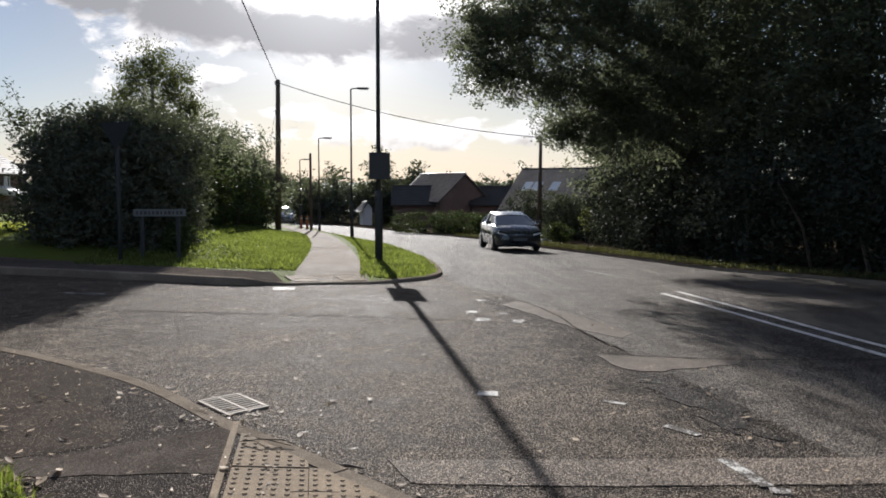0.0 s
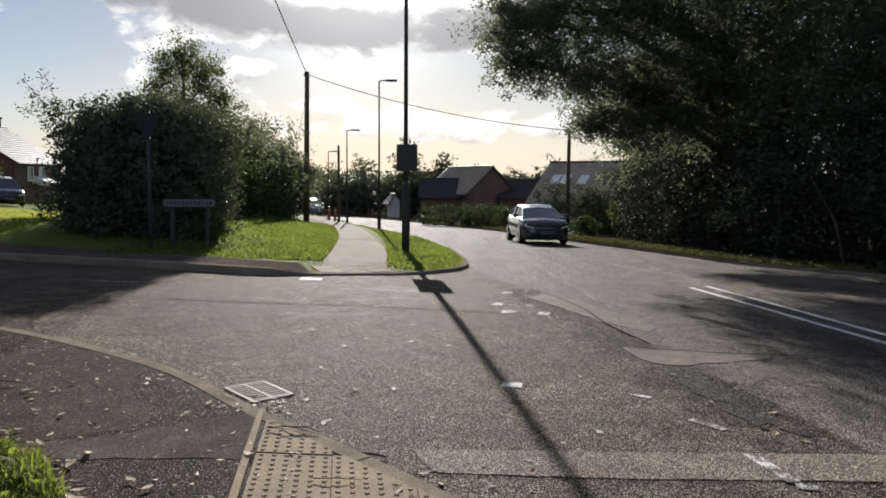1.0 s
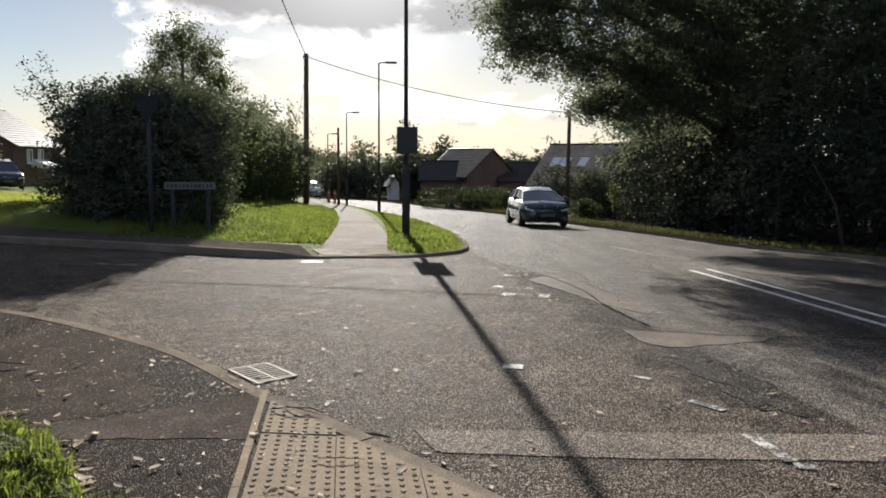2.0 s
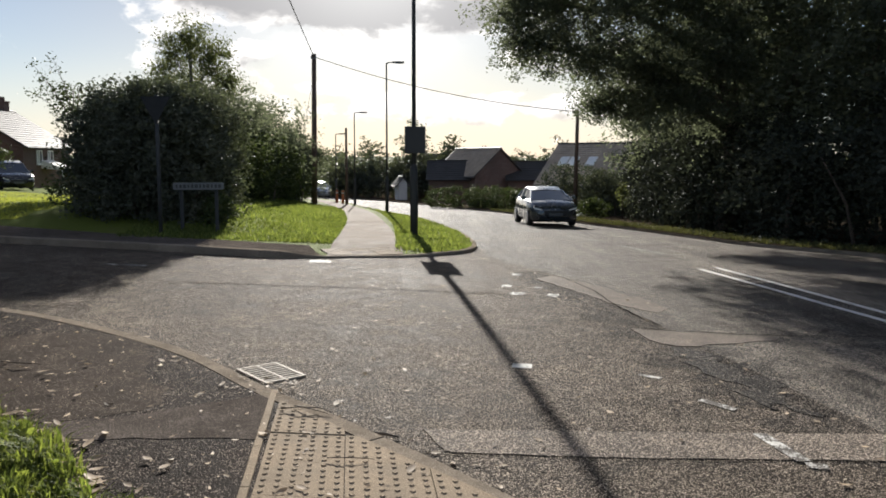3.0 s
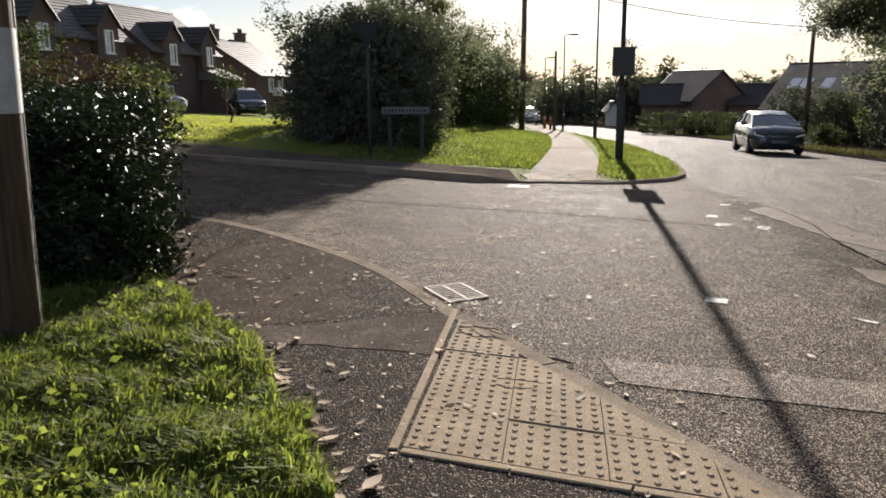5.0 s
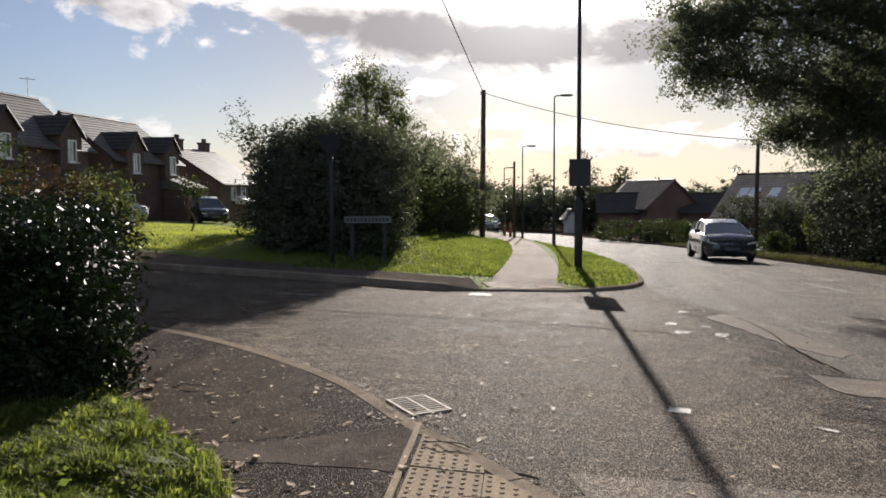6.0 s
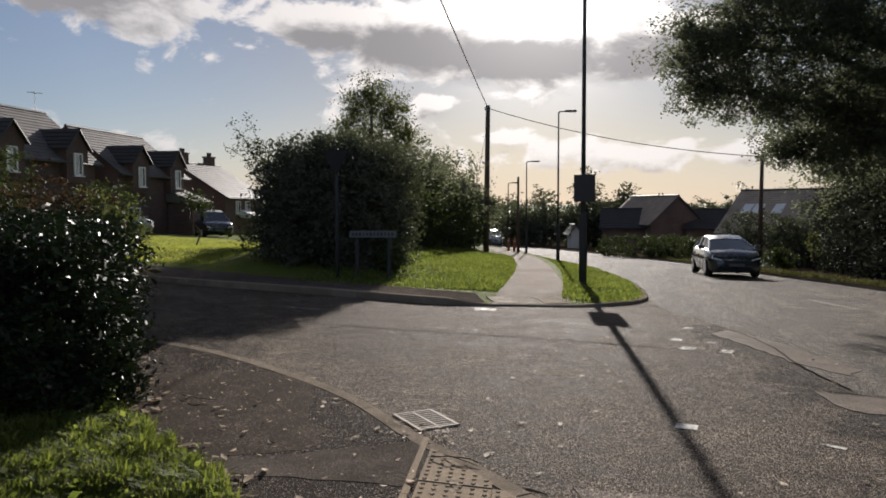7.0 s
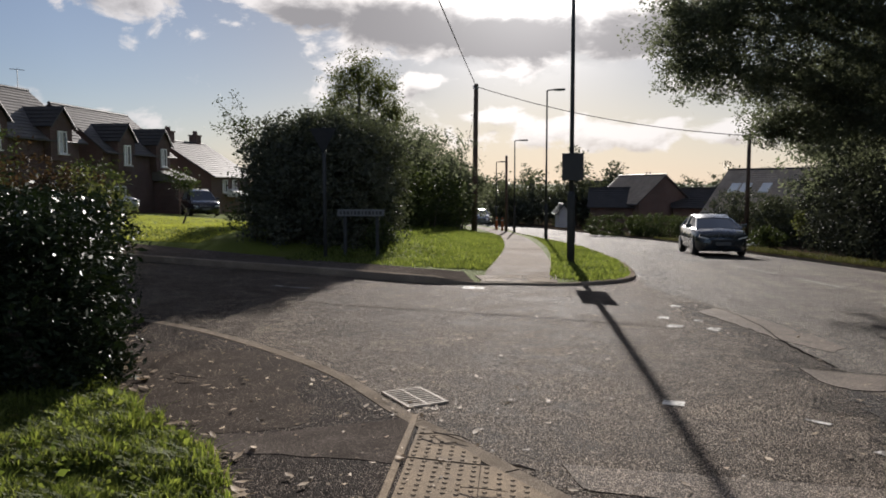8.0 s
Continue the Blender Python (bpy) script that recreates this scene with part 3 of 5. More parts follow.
def far_z(x, y):
    """The raised ground behind the far kerb: dropped at the path, banked up to the hedge, rising to the houses."""
    d = path_left_x(y) - x
    drop = step(y, 15.2, 13.6) * step(abs(x + 1.45), 1.5, 0.75)
    bank = 0.42 * step(d, 0.4, 3.4) * step(y, 14.8, 20.0)
    rise = 0.18 * step(-x, 11.0, 22.0) * step(y, 16.0, 26.0)
    low = 0.06 * step(x, -1.2, -0.4)
    return ground_z(x, y) + 0.11 - low - (0.085 - low) * drop + max(bank * (1 - step(-x, 11, 20)), rise)


def near_z(x, y):
    return ground_z(x, y) + 0.03


# ======== ground, roads and pavements ========
def build_ground():
    r = [3, 8, 14, 20, 27, 34, 42, 50, 60, 72, 86, 104, 126, 155, 190, 240, 310, 400, 560, 800, 1100, 1500, 2200]
    n = 72
    vs = [(0, 10, ground_z(0, 10) - 0.25)]
    for rad in r:
        for k in range(n):
            a = k * math.tau / n
            x, y = rad * math.sin(a), 10 + rad * math.cos(a)
            z = ground_z(x, y) - 0.25
            z += 17 * step(rad, 450, 1500) * (0.6 + 0.5 * noise.noise((math.sin(a) * 3, math.cos(a) * 3, rad * 0.002)))
            vs.append((x, y, z))
    fs = [(0, 1 + (k + 1) % n, 1 + k) for k in range(n)]
    for i in range(len(r) - 1):
        for k in range(n):
            a, b = 1 + i * n, 1 + (i + 1) * n
            fs.append((a + k, a + (k + 1) % n, b + (k + 1) % n, b + k))
    me = bpy.data.meshes.new("ground")
    me.from_pydata(vs, [], fs)
    me.update()
    if sum(p.normal.z for p in me.polygons) < 0:
        me.flip_normals()
    tagged(part_mesh("ground", me, "field", smooth=True), "rolling green fields and low hills to the horizon", "ground", kind="structure")


build_ground()
# side road and junction mouth
loft("road_side", [Vector((-42, y, 0)) for y in np.linspace(-30, 40, 150)], [Vector((3.2, y, 0)) for y in np.linspace(-30, 40, 150)], 90,
     ground_z, "asphalt", "worn grey asphalt side road with pale chippings and cracks")
main_left = curve_line([(3.1, -30), (2.9, 0), (2.6, 3.5), (2.15, 6.5), (1.95, 8.1), (1.6, 11.4), (0.9, 13.6), (0.62, 15.5), (0.56, 16.9), (0.5, 19), (0.27, 22.3), (-0.46, 27.5), (-2.06, 34.3),
                        (-3.51, 39.6), (-5.79, 49.3), (-7.63, 57.9), (-12, 72), (-20, 95), (-34, 130)], 220)
for i, p in enumerate(main_left):
    if -2 < p.y < 15.5:
        p.x += 0.10 * noise.noise((p.y * 1.3, 3, 0)) + 0.06 * noise.noise((p.y * 4.0, 8, 0))
main_right = resample([p + Vector((0.25, 0, 0)) for p in RIGHT_KERB], 220)
loft("road_main", main_left, main_right, 26, lambda x, y: ground_z(x, y) + 0.004, "main_asphalt", "main road of sun-bleached grey asphalt with ragged patched edge")


# smoother strip before the far kerb, and the dark worn band where side road meets main road
strip_front = curve_line([(-16, 12.9), (-9, 11.1), (-6, 10.4), (-3.5, 9.93), (-2, 9.8), (-0.58, 9.66), (0.55, 9.45), (1.05, 9.35)], 70)
strip_back = curve_line([(-16, 16.2), (-9.86, 14.75), (-7.44, 14.12), (-4.85, 13.47), (-3.67, 13.08), (-2.6, 12.92), (-1.97, 13.2), (-0.82, 13.62), (0.2, 13.4), (0.85, 12.6)], 70)
loft("road_strip", strip_front, strip_back, 10, lambda x, y: ground_z(x, y) + 0.0035, "asphalt_smooth", "smoother brownish asphalt strip beside the far kerb")
joint_right = resample([p + Vector((0.05, 0, 0)) for p in main_left if 3.0 < p.y < 12.6], 90)
joint_left = [p + Vector((-0.6 - 0.45 * noise.noise((p.y * 1.1, 1, 0)) - 0.4 * noise.noise((p.y * 4.3, 2, 0)), 0, 0)) for p in joint_right]
loft("road_joint", joint_left, joint_right, 6, lambda x, y: ground_z(x, y) + 0.0025, "asphalt_joint", "dark worn asphalt band along the road joint")


def ragged(name, outline, dz, mat, label, amount=0.04, base=ground_z):
    """An irregular flat patch let into the road, with a thin edge."""
    line = resample([*outline, outline[0]], 90)[:-1]
    bm = bmesh.new()
    ring = []
    for i, p in enumerate(line):
        q = p + Vector((noise.noise((p.x * 5, p.y * 5, 1)), noise.noise((p.x * 5, p.y * 5, 9)), 0)) * amount
        ring.append((bm.verts.new((q.x, q.y, base(q.x, q.y) + dz)), bm.verts.new((q.x, q.y, base(q.x, q.y) - 0.01))))
    n = len(ring)
    for k in range(n):
        bm.faces.new((ring[k][1], ring[(k + 1) % n][1], ring[(k + 1) % n][0], ring[k][0]))
    bm.faces.new([r[0] for r in ring])
    bmesh.ops.triangulate(bm, faces=[f for f in bm.faces if len(f.verts) > 4])
    return tagged(part(name, bm, mat), label, "", "", "structure")


# trench reinstatement across the near lane, and darker repairs
ragged("road_patch_1", [(-0.16, 4.36), (0.7, 4.36), (1.7, 4.36), (2.7, 4.37), (2.7, 3.96), (1.7, 3.95), (0.9, 3.95), (-0.02, 4.0)], 0.004, "patch_asphalt", "pale reddish asphalt trench repair strip", 0.012)
ragged("road_patch_2", [(2.75, 4.38), (6.5, 4.5), (6.5, 4.0), (2.75, 3.97)], 0.008, "patch_asphalt", "pale reddish asphalt trench repair strip on the main road", 0.012)
ragged("road_patch_3", [(1.7, 7.35), (2.1, 7.2), (2.6, 7.1), (3.0, 7.04), (2.9, 6.9), (2.3, 6.68), (1.9, 6.55), (1.72, 6.85)], 0.008, "patch_smooth", "smooth pale asphalt repair at the edge of the road", 0.05)
ragged("road_patch_4", [(1.5, 11.5), (2.0, 10.2), (2.4, 8.6), (2.2, 8.2), (1.9, 8.6), (1.55, 9.8), (1.2, 11.0)], 0.008, "patch_smooth", "pale worn asphalt strip along the road's edge", 0.07)
ragged("road_patch_5", [(1.85, 6.5), (2.1, 6.45), (2.2, 5.8), (2.3, 5.1), (2.25, 4.75), (2.0, 4.8), (1.95, 5.4), (1.8, 6.0)], 0.0065, "dark_patch", "dark crumbled asphalt along the road joint", 0.22)


def crack(name, pts, width, label, base=0.006):
    line = curve_line(pts, 70)
    bm = bmesh.new()
    prev = None
    for i, p in enumerate(line):
        t = (line[min(i + 1, 69)] - line[max(i - 1, 0)]).normalized()
        n = Vector((-t.y, t.x, 0))
        w = width * (0.5 + 0.8 * abs(noise.noise((i * 0.35, width * 70, 2))))
        q = p + n * 0.03 * noise.noise((i * 0.3, 4, width))
        a, b = q + n * w, q - n * w
        cur = [bm.verts.new((v.x, v.y, ground_z(v.x, v.y) + base)) for v in (a, b)]
        if prev:
            bm.faces.new((prev[0], prev[1], cur[1], cur[0]))
        prev = cur
    bmesh.ops.recalc_face_normals(bm, faces=bm.faces)
    return tagged(part(name, bm, "dark_pit"), label, "", "", "structure")


crack("road_crack_1", [(-0.15, 4.0), (0.9, 3.93), (1.7, 3.94), (2.7, 3.94)], 0.007, "dark cracked joint along the trench repair")
crack("road_crack_2", [(-3.5, 9.87), (-2, 9.75), (-0.58, 9.61), (0.55, 9.40)], 0.015, "thin dark joint across the side road")
crack("road_crack_3", [(1.8, 7.36), (2.2, 7.22), (2.7, 7.12), (3.1, 7.08), (4.3, 7.12), (6.0, 7.25)], 0.014, "dark cracked joint across the main road", 0.010)
crack("road_crack_4", [(p.x - 0.02, p.y) for p in main_left if 7.3 < p.y < 12.0], 0.016, "dark ragged edge of the main road surfacing", 0.010)

# near pavement, verge and kerb
loft("pavement_near", [p for p in side_of(NEAR_KERB, -0.11)], VERGE_EDGE, 24, near_z, "footway", "dark grey asphalt pavement with stone chippings")
ragged("pavement_patch_1", [(-2.5, 6.3), (-2.2, 5.6), (-1.75, 4.68), (-2.0, 4.42), (-2.5, 4.28), (-3.0, 4.68), (-3.6, 5.45), (-4.1, 6.15), (-3.6, 6.6), (-3.0, 6.7)], 0.0315, "footway_brown", "worn brownish asphalt area of the pavement", 0.12)
ragged("pavement_patch_2", [(-1.13, 4.98), (-1.3, 4.84), (-1.6, 4.64), (-2.0, 4.4), (-2.5, 4.24), (-2.45, 4.08), (-1.9, 4.05), (-1.4, 4.08), (-1.02, 4.1)], 0.033, "footway_smooth", "smooth grey asphalt repair strip in the pavement", 0.03)
loft("verge_near", [p + Vector((-0.02, 0, 0)) for p in VERGE_EDGE], [p + Vector((-14, -8, 0)) for p in VERGE_EDGE], 60,
     lambda x, y: ground_z(x, y) + 0.025 + 0.05 * step(-x - 0.9, 0, 1.2) + 0.02 * noise.noise((x * 2, y * 2, 0)), "grass", "rough green grass verge by the pavement")

# far side: grass, path, pavement
inner = [p + Vector((-75, 26, 0)) * (0.35 + 0.65 * step(p.y, 10, 60)) for p in side_of(FAR_KERB, 0.06)]
loft("verge_far", side_of(FAR_KERB, 0.06), inner, 110, far_z, "lawn", "mown green grass verge, bank and lawn beyond the side road")
loft("path", PATH_LEFT, PATH_RIGHT, 8, lambda x, y: far_z(x, y) + 0.012, "path", "buff gritty footpath with fallen leaves")
walk_front = [p for p in side_of(FAR_KERB, 0.07) if p.x < -2.05 and p.y < 24]
loft("pavement_far", walk_front, side_of(walk_front, 1.35), 8, lambda x, y: far_z(x, y) + 0.012, "footway_smooth", "grey asphalt pavement along the side road")

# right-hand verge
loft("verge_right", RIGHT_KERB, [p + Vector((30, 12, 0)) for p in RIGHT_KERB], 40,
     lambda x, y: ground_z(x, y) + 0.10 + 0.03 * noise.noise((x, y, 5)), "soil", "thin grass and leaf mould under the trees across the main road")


def mark(name, a, b, width, label, dz=0.011):
    """A worn painted line from a to b."""
    line = resample([a, b], max(2, int((Vector(b) - Vector(a)).length / 0.25) + 2))
    l, r = side_of(line, width / 2), side_of(line, -width / 2)
    return loft(name, l, r, 2, lambda x, y: ground_z(x, y) + dz, "paint" if dz > 0.01 or width == 0.13 else "paint_worn", label)


for i, (a, b, w, dz) in enumerate([
    ((4.09, 12.89), (4.33, 9.0), 0.09, 0.011), ((4.33, 9.0), (4.95, 2.0), 0.09, 0.011), ((4.46, 13.2), (4.70, 8.6), 0.09, 0.011), ((4.70, 8.6), (5.3, 2.0), 0.09, 0.011),
    ((4.36, 16.0), (3.95, 18.6), 0.07, 0.009), ((3.85, 19.6), (3.3, 22.6), 0.07, 0.009), ((2.9, 25), (2.2, 29), 0.08, 0.009), ((1.6, 33), (0.7, 37), 0.08, 0.009),
    ((0.46, 5.84), (0.61, 5.82), 0.13, 0.006), ((0.73, 9.52), (0.89, 9.47), 0.24, 0.006), ((1.16, 9.42), (1.29, 9.38), 0.22, 0.006), ((0.66, 10.2), (0.79, 10.17), 0.2, 0.006),
    ((1.08, 10.1), (1.18, 10.07), 0.14, 0.006), ((0.9, 11.5), (1.02, 11.47), 0.2, 0.006), ((1.62, 5.0), (1.77, 4.79), 0.07, 0.006), ((1.74, 4.34), (1.81, 3.92), 0.08, 0.009), ((1.80, 3.88), (1.9, 3.85), 0.08, 0.006),
    ((-2.3, 12.64), (-1.95, 12.67), 0.36, 0.006), ((1.36, 5.62), (1.5, 5.52), 0.05, 0.006), ((-5.2, 11.6), (-4.5, 11.5), 0.12, 0.006),
]):
    mark("road_marking_%d" % (i + 1), a, b, w, "worn white painted road marking", dz)


# ======== poles, lamps and signs ========
def lamp_column(base, height, label, arm=0.75, thick=0.085, lean=0.0):
    t = empty("street_lamp", pose(*base, 0, lean, 0), label, "street lamp", "street lamps along the main road")
    part("base", a_tube([(0, 0, -0.2), (0, 0, 1.6), (0, 0, 1.72)], [thick, thick, thick * 0.62], 14), "grey_paint", t, smooth=True)
    part("column", a_tube([(0, 0, 1.65), (0, 0, height - 0.04)], [thick * 0.6, thick * 0.42], 12), "grey_paint", t, smooth=True)
    part("arm", a_tube([(0, 0, height - 0.06), (0.08, 0, height - 0.01), (arm * 0.5, 0, height)], [0.035, 0.03, 0.028], 8), "grey_paint", t)
    head = part("lantern", a_box((0.55, 0.2, 0.08), (arm * 0.5 + 0.2, 0, height + 0.005), 0.02), "grey_paint", t)
    part("lens", a_box((0.4, 0.15, 0.02), (arm * 0.5 + 0.24, 0, height - 0.045), 0.005), "lamp_glass", head)
    part("door", a_box((0.01, 0.09, 0.5), (thick + 0.002, 0, 0.75), 0.003), "grey_paint", t)
    return t


near_lamp = lamp_column((-0.91, 19.2, far_z(-0.91, 19.2)), 8.2, "tall dark grey steel street lamp in the grass verge", thick=0.095)
display = empty("speed_display", pose(-0.87, 19.2, far_z(-0.91, 19.2)), "dark rectangular speed display box clamped to the street lamp", "road sign")
part("case", a_box((0.46, 0.16, 0.6), (0, -0.16, 2.3), 0.02), "plastic_box", display)
part("bracket", a_box((0.2, 0.12, 0.05), (-0.02, -0.06, 2.5), 0.008), "steel", display)
part("bracket", a_box((0.2, 0.12, 0.05), (-0.02, -0.06, 2.1), 0.008), "steel", display)
part("rim", a_box((0.5, 0.02, 0.64), (0, -0.235, 2.3), 0.006), "trim_black", display)
for (x, y, top) in [(-3.1, 38.1, 6.07), (-6.3, 51.6, 4.5), (-8.75, 60, 3.38), (-14.5, 78, 1.9)]:
    z = far_z(x, y)
    lamp_column((x, y, z), top - z, "slim dark grey steel street lamp with flat lantern")


def wood_pole(base, height, radius, label, lean=(0, 0), insulators=True):
    t = empty("telegraph_pole", pose(*base, lean[0], lean[1], 0), label, "telegraph pole", "telegraph poles")
    part("pole", a_tube([(0, 0, -0.3), (0, 0, height * 0.5), (0, 0, height)], [radius, radius * 0.86, radius * 0.72], 16), "pole_wood", t, smooth=True)
    part("cap", a_tube([(0, 0, height), (0, 0, height + 0.04)], [radius * 0.8, radius * 0.5], 12), "steel", t)
    if insulators:
        part("bracket", a_box((0.34, 0.06, 0.06), (0, -radius * 0.8, height - 0.25), 0.01), "steel", t)
        for s in (-0.14, 0.14):
            part("insulator", a_tube([(s, -radius * 0.8, height - 0.22), (s, -radius * 0.8, height - 0.14), (s, -radius * 0.8, height - 0.08)], [0.02, 0.04, 0.025], 8), "sign_white", t)
    return t


near_pole = wood_pole((-3.26, 3.53, ground_z(-3.26, 3.53) + 0.05), 8.1, 0.105, "dark brown wooden telegraph pole with a pale notice band", lean=(0, 1.6))
band = part("notice", a_tube([(0, 0, 1.30), (0, 0, 1.73)], [0.1065, 0.1055], 16, False), "notice", near_pole, "pale weathered notice wrapped round the pole", True)
for k, (z, w) in enumerate([(1.65, 0.1), (1.57, 0.07), (1.49, 0.09), (1.41, 0.06)]):
    part("print_line", a_box((w, 0.004, 0.02), (0.03, -0.106, z)), "sign_back", band)
part("step_bolt", a_tube([(0.09, 0, 2.9), (0.22, 0, 2.9)], 0.012, 6), "steel", near_pole)
part("step_bolt", a_tube([(-0.09, 0, 3.2), (-0.22, 0, 3.2)], 0.012, 6), "steel", near_pole)
part("cable_guard", a_box((0.05, 0.035, 2.0), (0.02, 0.1, 1.05), 0.008), "steel", near_pole)

far_pole = wood_pole((-8.4, 48.3, far_z(-8.4, 48.3)), 7.75 - far_z(-8.4, 48.3), 0.19, "stout wooden telegraph pole beside the hedge", lean=(0, 0.7))
part("stay_wire", a_tube([(-0.1, 0, 7.4), (-0.75, -0.2, 3.5)], 0.012, 5), "wire", far_pole)
part("stay_wire", a_tube([(-0.1, 0, 7.2), (-0.35, 0.1, 7.1)], 0.014, 5), "wire", far_pole)
wood_pole((-6.75, 50.9, far_z(-6.75, 50.9)), 3.45 - far_z(-6.75, 50.9), 0.1, "slim wooden telegraph pole beside the path", insulators=False)
wood_pole((6.95, 44.2, ground_z(6.95, 44.2)), 4.25 - ground_z(6.95, 44.2), 0.13, "wooden telegraph pole behind the dark hedge", lean=(0, 0.4))


def cable(a, b, sag, label):
    a, b = Vector(a), Vector(b)
    pts = [a.lerp(b, k / 24) - Vector((0, 0, sag * 4 * (k / 24) * (1 - k / 24))) for k in range(25)]
    return tagged(part("overhead_cable", a_tube(pts, 0.022, 5), "wire"), label, "cable", "overhead cables")


cable((-8.25, 48.25, 7.55), (-3.1, 3.53, 8.05), 0.12, "thin black overhead telephone cable between two poles")
cable((-8.25, 48.25, 7.6), (6.97, 44.2, 4.15), 0.5, "thin black overhead telephone cable crossing the main road")

# street name plate and give way sign by the dark hedge, coloured dark for its shade
sx, sy = -5.22, 16.25
plate = empty("street_name_sign", pose(sx, sy, ground_z(sx, sy) + 0.12, 0, 0, 8), "low street name plate on two posts before the dark hedge", "street sign")
# dark grey plate face: the thicket's shade is put into its colour
part("plate", a_box((1.02, 0.025, 0.15), (0, -0.03, 1.0), 0.006), "sign_back", plate)
for k in range(12):
    part("letter_bar", a_box((0.035 + 0.012 * (k % 3), 0.006, 0.07), (-0.43 + k * 0.078, -0.045, 1.0)), "sign_black", plate)
for s in (-0.35, 0.35):
    part("post", a_box((0.07, 0.06, 1.25), (s, 0.02, 0.4), 0.006), "grey_paint", plate)

gx, gy = -5.85, 15.75
gw = empty("give_way_sign", pose(gx, gy, far_z(gx, gy)), "triangular give way sign on a slim grey post", "road sign")
part("post", a_tube([(0, 0, -0.2), (0, 0, 2.75)], 0.038, 12), "grey_paint", gw, smooth=True)
tri = [(-0.3, 2.72), (0.3, 2.72), (0.02, 2.2), (-0.02, 2.2)]
# near-black panel colour stands for the shade it hangs in
part("panel", prism(bmesh.new(), tri, "y", -0.055, -0.045), "plastic_box", gw)
part("rail", a_box((0.4, 0.02, 0.04), (0, -0.04, 2.62), 0.004), "steel", gw)


# ======== drain cover ========
def gully():
    cx, cy = -1.30, 5.53
    t = empty("drain_grate", pose(cx, cy, ground_z(cx, cy) + 0.006, 0, 0, -50), "cast iron road drain grate, bars coloured pale for sun gloss, leaves caught in it", "drain")
    # no hole here: a flat near-black slab stands for the shade between bars
    part("pit", a_box((0.48, 0.36, 0.006), (0, 0, -0.001)), "dark_pit", t)
    for x, y, w, d in ((0, 0.185, 0.54, 0.03), (0, -0.185, 0.54, 0.03), (0.255, 0, 0.03, 0.34), (-0.255, 0, 0.03, 0.34)):
        part("frame_bar", a_box((w, d, 0.012), (x, y, 0.001), 0.002), "iron", t)
    part("centre_bar", a_box((0.48, 0.026, 0.008), (0, 0, 0.002), 0.002), "iron", t)
    for k in range(8):
        for s in (-1, 1):
            part("bar", a_box((0.022, 0.156, 0.008), (-0.207 + k * 0.059, s * 0.092, 0.002), 0.002), "iron", t)
    t.scale = (0.86, 0.80, 1.0)


gully()


# ======== hedges and trees ========
# near laurel hedge
near_hedge = mound_hedge("laurel_hedge", (-5.0, 6.0, 0.02),
    [((1.2, -1.12, 0.62), (0.42, 0.40, 0.70)), ((1.05, -0.95, 0.35), (0.5, 0.4, 0.4)), ((0.68, -0.5, 0.64), (0.44, 0.45, 0.72)), ((0.45, -0.2, 0.35), (0.5, 0.5, 0.4)), ((-0.1, 0.15, 0.66), (0.6, 0.68, 0.74)), ((0.3, -0.95, 0.62), (0.65, 0.5, 0.7)), ((-1.0, -0.1, 0.68), (1.0, 0.9, 0.66)), ((-1.0, -0.75, 0.5), (0.9, 0.6, 0.52)), ((-1.4, 1.2, 0.7), (1.1, 1.1, 0.68)), ((-2.6, 0.6, 0.72), (1.2, 1.2, 0.72)) ],
    5600, 32, 0.11, 0.062, "laurel", "clipped dark laurel hedge with glossy leaves, beside the pavement", shell=0.22, stems=14, slim=0.36, fold=0.03, boxy=7)

# dark ivy-covered thicket on the far corner
mound_hedge("thicket", (-6.6, 18.1, far_z(-6.6, 18.1)),
    [((0.55, 0.0, 1.2), (0.98, 1.2, 1.62)), ((-0.5, 0.0, 1.35), (1.15, 1.3, 1.62)), ((-1.3, 0.3, 1.1), (0.8, 1.1, 1.5)), ((-1.0, 0.6, 1.6), (0.9, 1.0, 1.2)), ((0.0, 1.6, 1.35), (1.35, 1.2, 1.6))],
    2000, 54, 0.24, 0.085, "ivy", "tall dense dark ivy-covered thicket on the corner", category="thicket", shell=0.25, stems=8, boxy=4)
# feathery shrub branches at the thicket's open side
wisp = tree("shrub", (-8.6, 18.2, far_z(-8.6, 18.2)), [((-0.1, 0, 2.2), (0.5, 0.55, 0.8)), ((-0.35, 0.2, 2.75), (0.5, 0.4, 0.35)), ((-0.1, 0, 1.0), (0.6, 0.6, 0.7)), ((-0.35, -0.2, 0.45), (0.5, 0.5, 0.4))], 150, 16, 0.18, 0.07, "hedge_leaf",
     "straggly shrub with thin arching branches beside the thicket", 0.05, category="shrub", shell=0.6)
sprays = []
for dx, top in ((-0.95, 3.35), (-0.75, 3.05), (-0.5, 3.5), (-1.05, 2.75)):
    arch = [Vector((0.1, 0, 1.6)).lerp(Vector((dx, 0, top)), f) + Vector((0, 0, 0.75 * f * (1 - f))) for f in (0, 0.3, 0.55, 0.8, 1.0)]
    part("branch", a_tube(arch, [0.014, 0.011, 0.009, 0.006, 0.003], 5), "bark", wisp)
    sprays += [tuple(arch[2 + k % 3]) for k in range(90)]
sprays = np.array(sprays) + rng.normal(size=(360, 3)) * np.array((0.09, 0.08, 0.07))
tagged(part_mesh("sprays", leaves_mesh("sprays", sprays, 0.06), "hedge_leaf", wisp), kind="stuff")
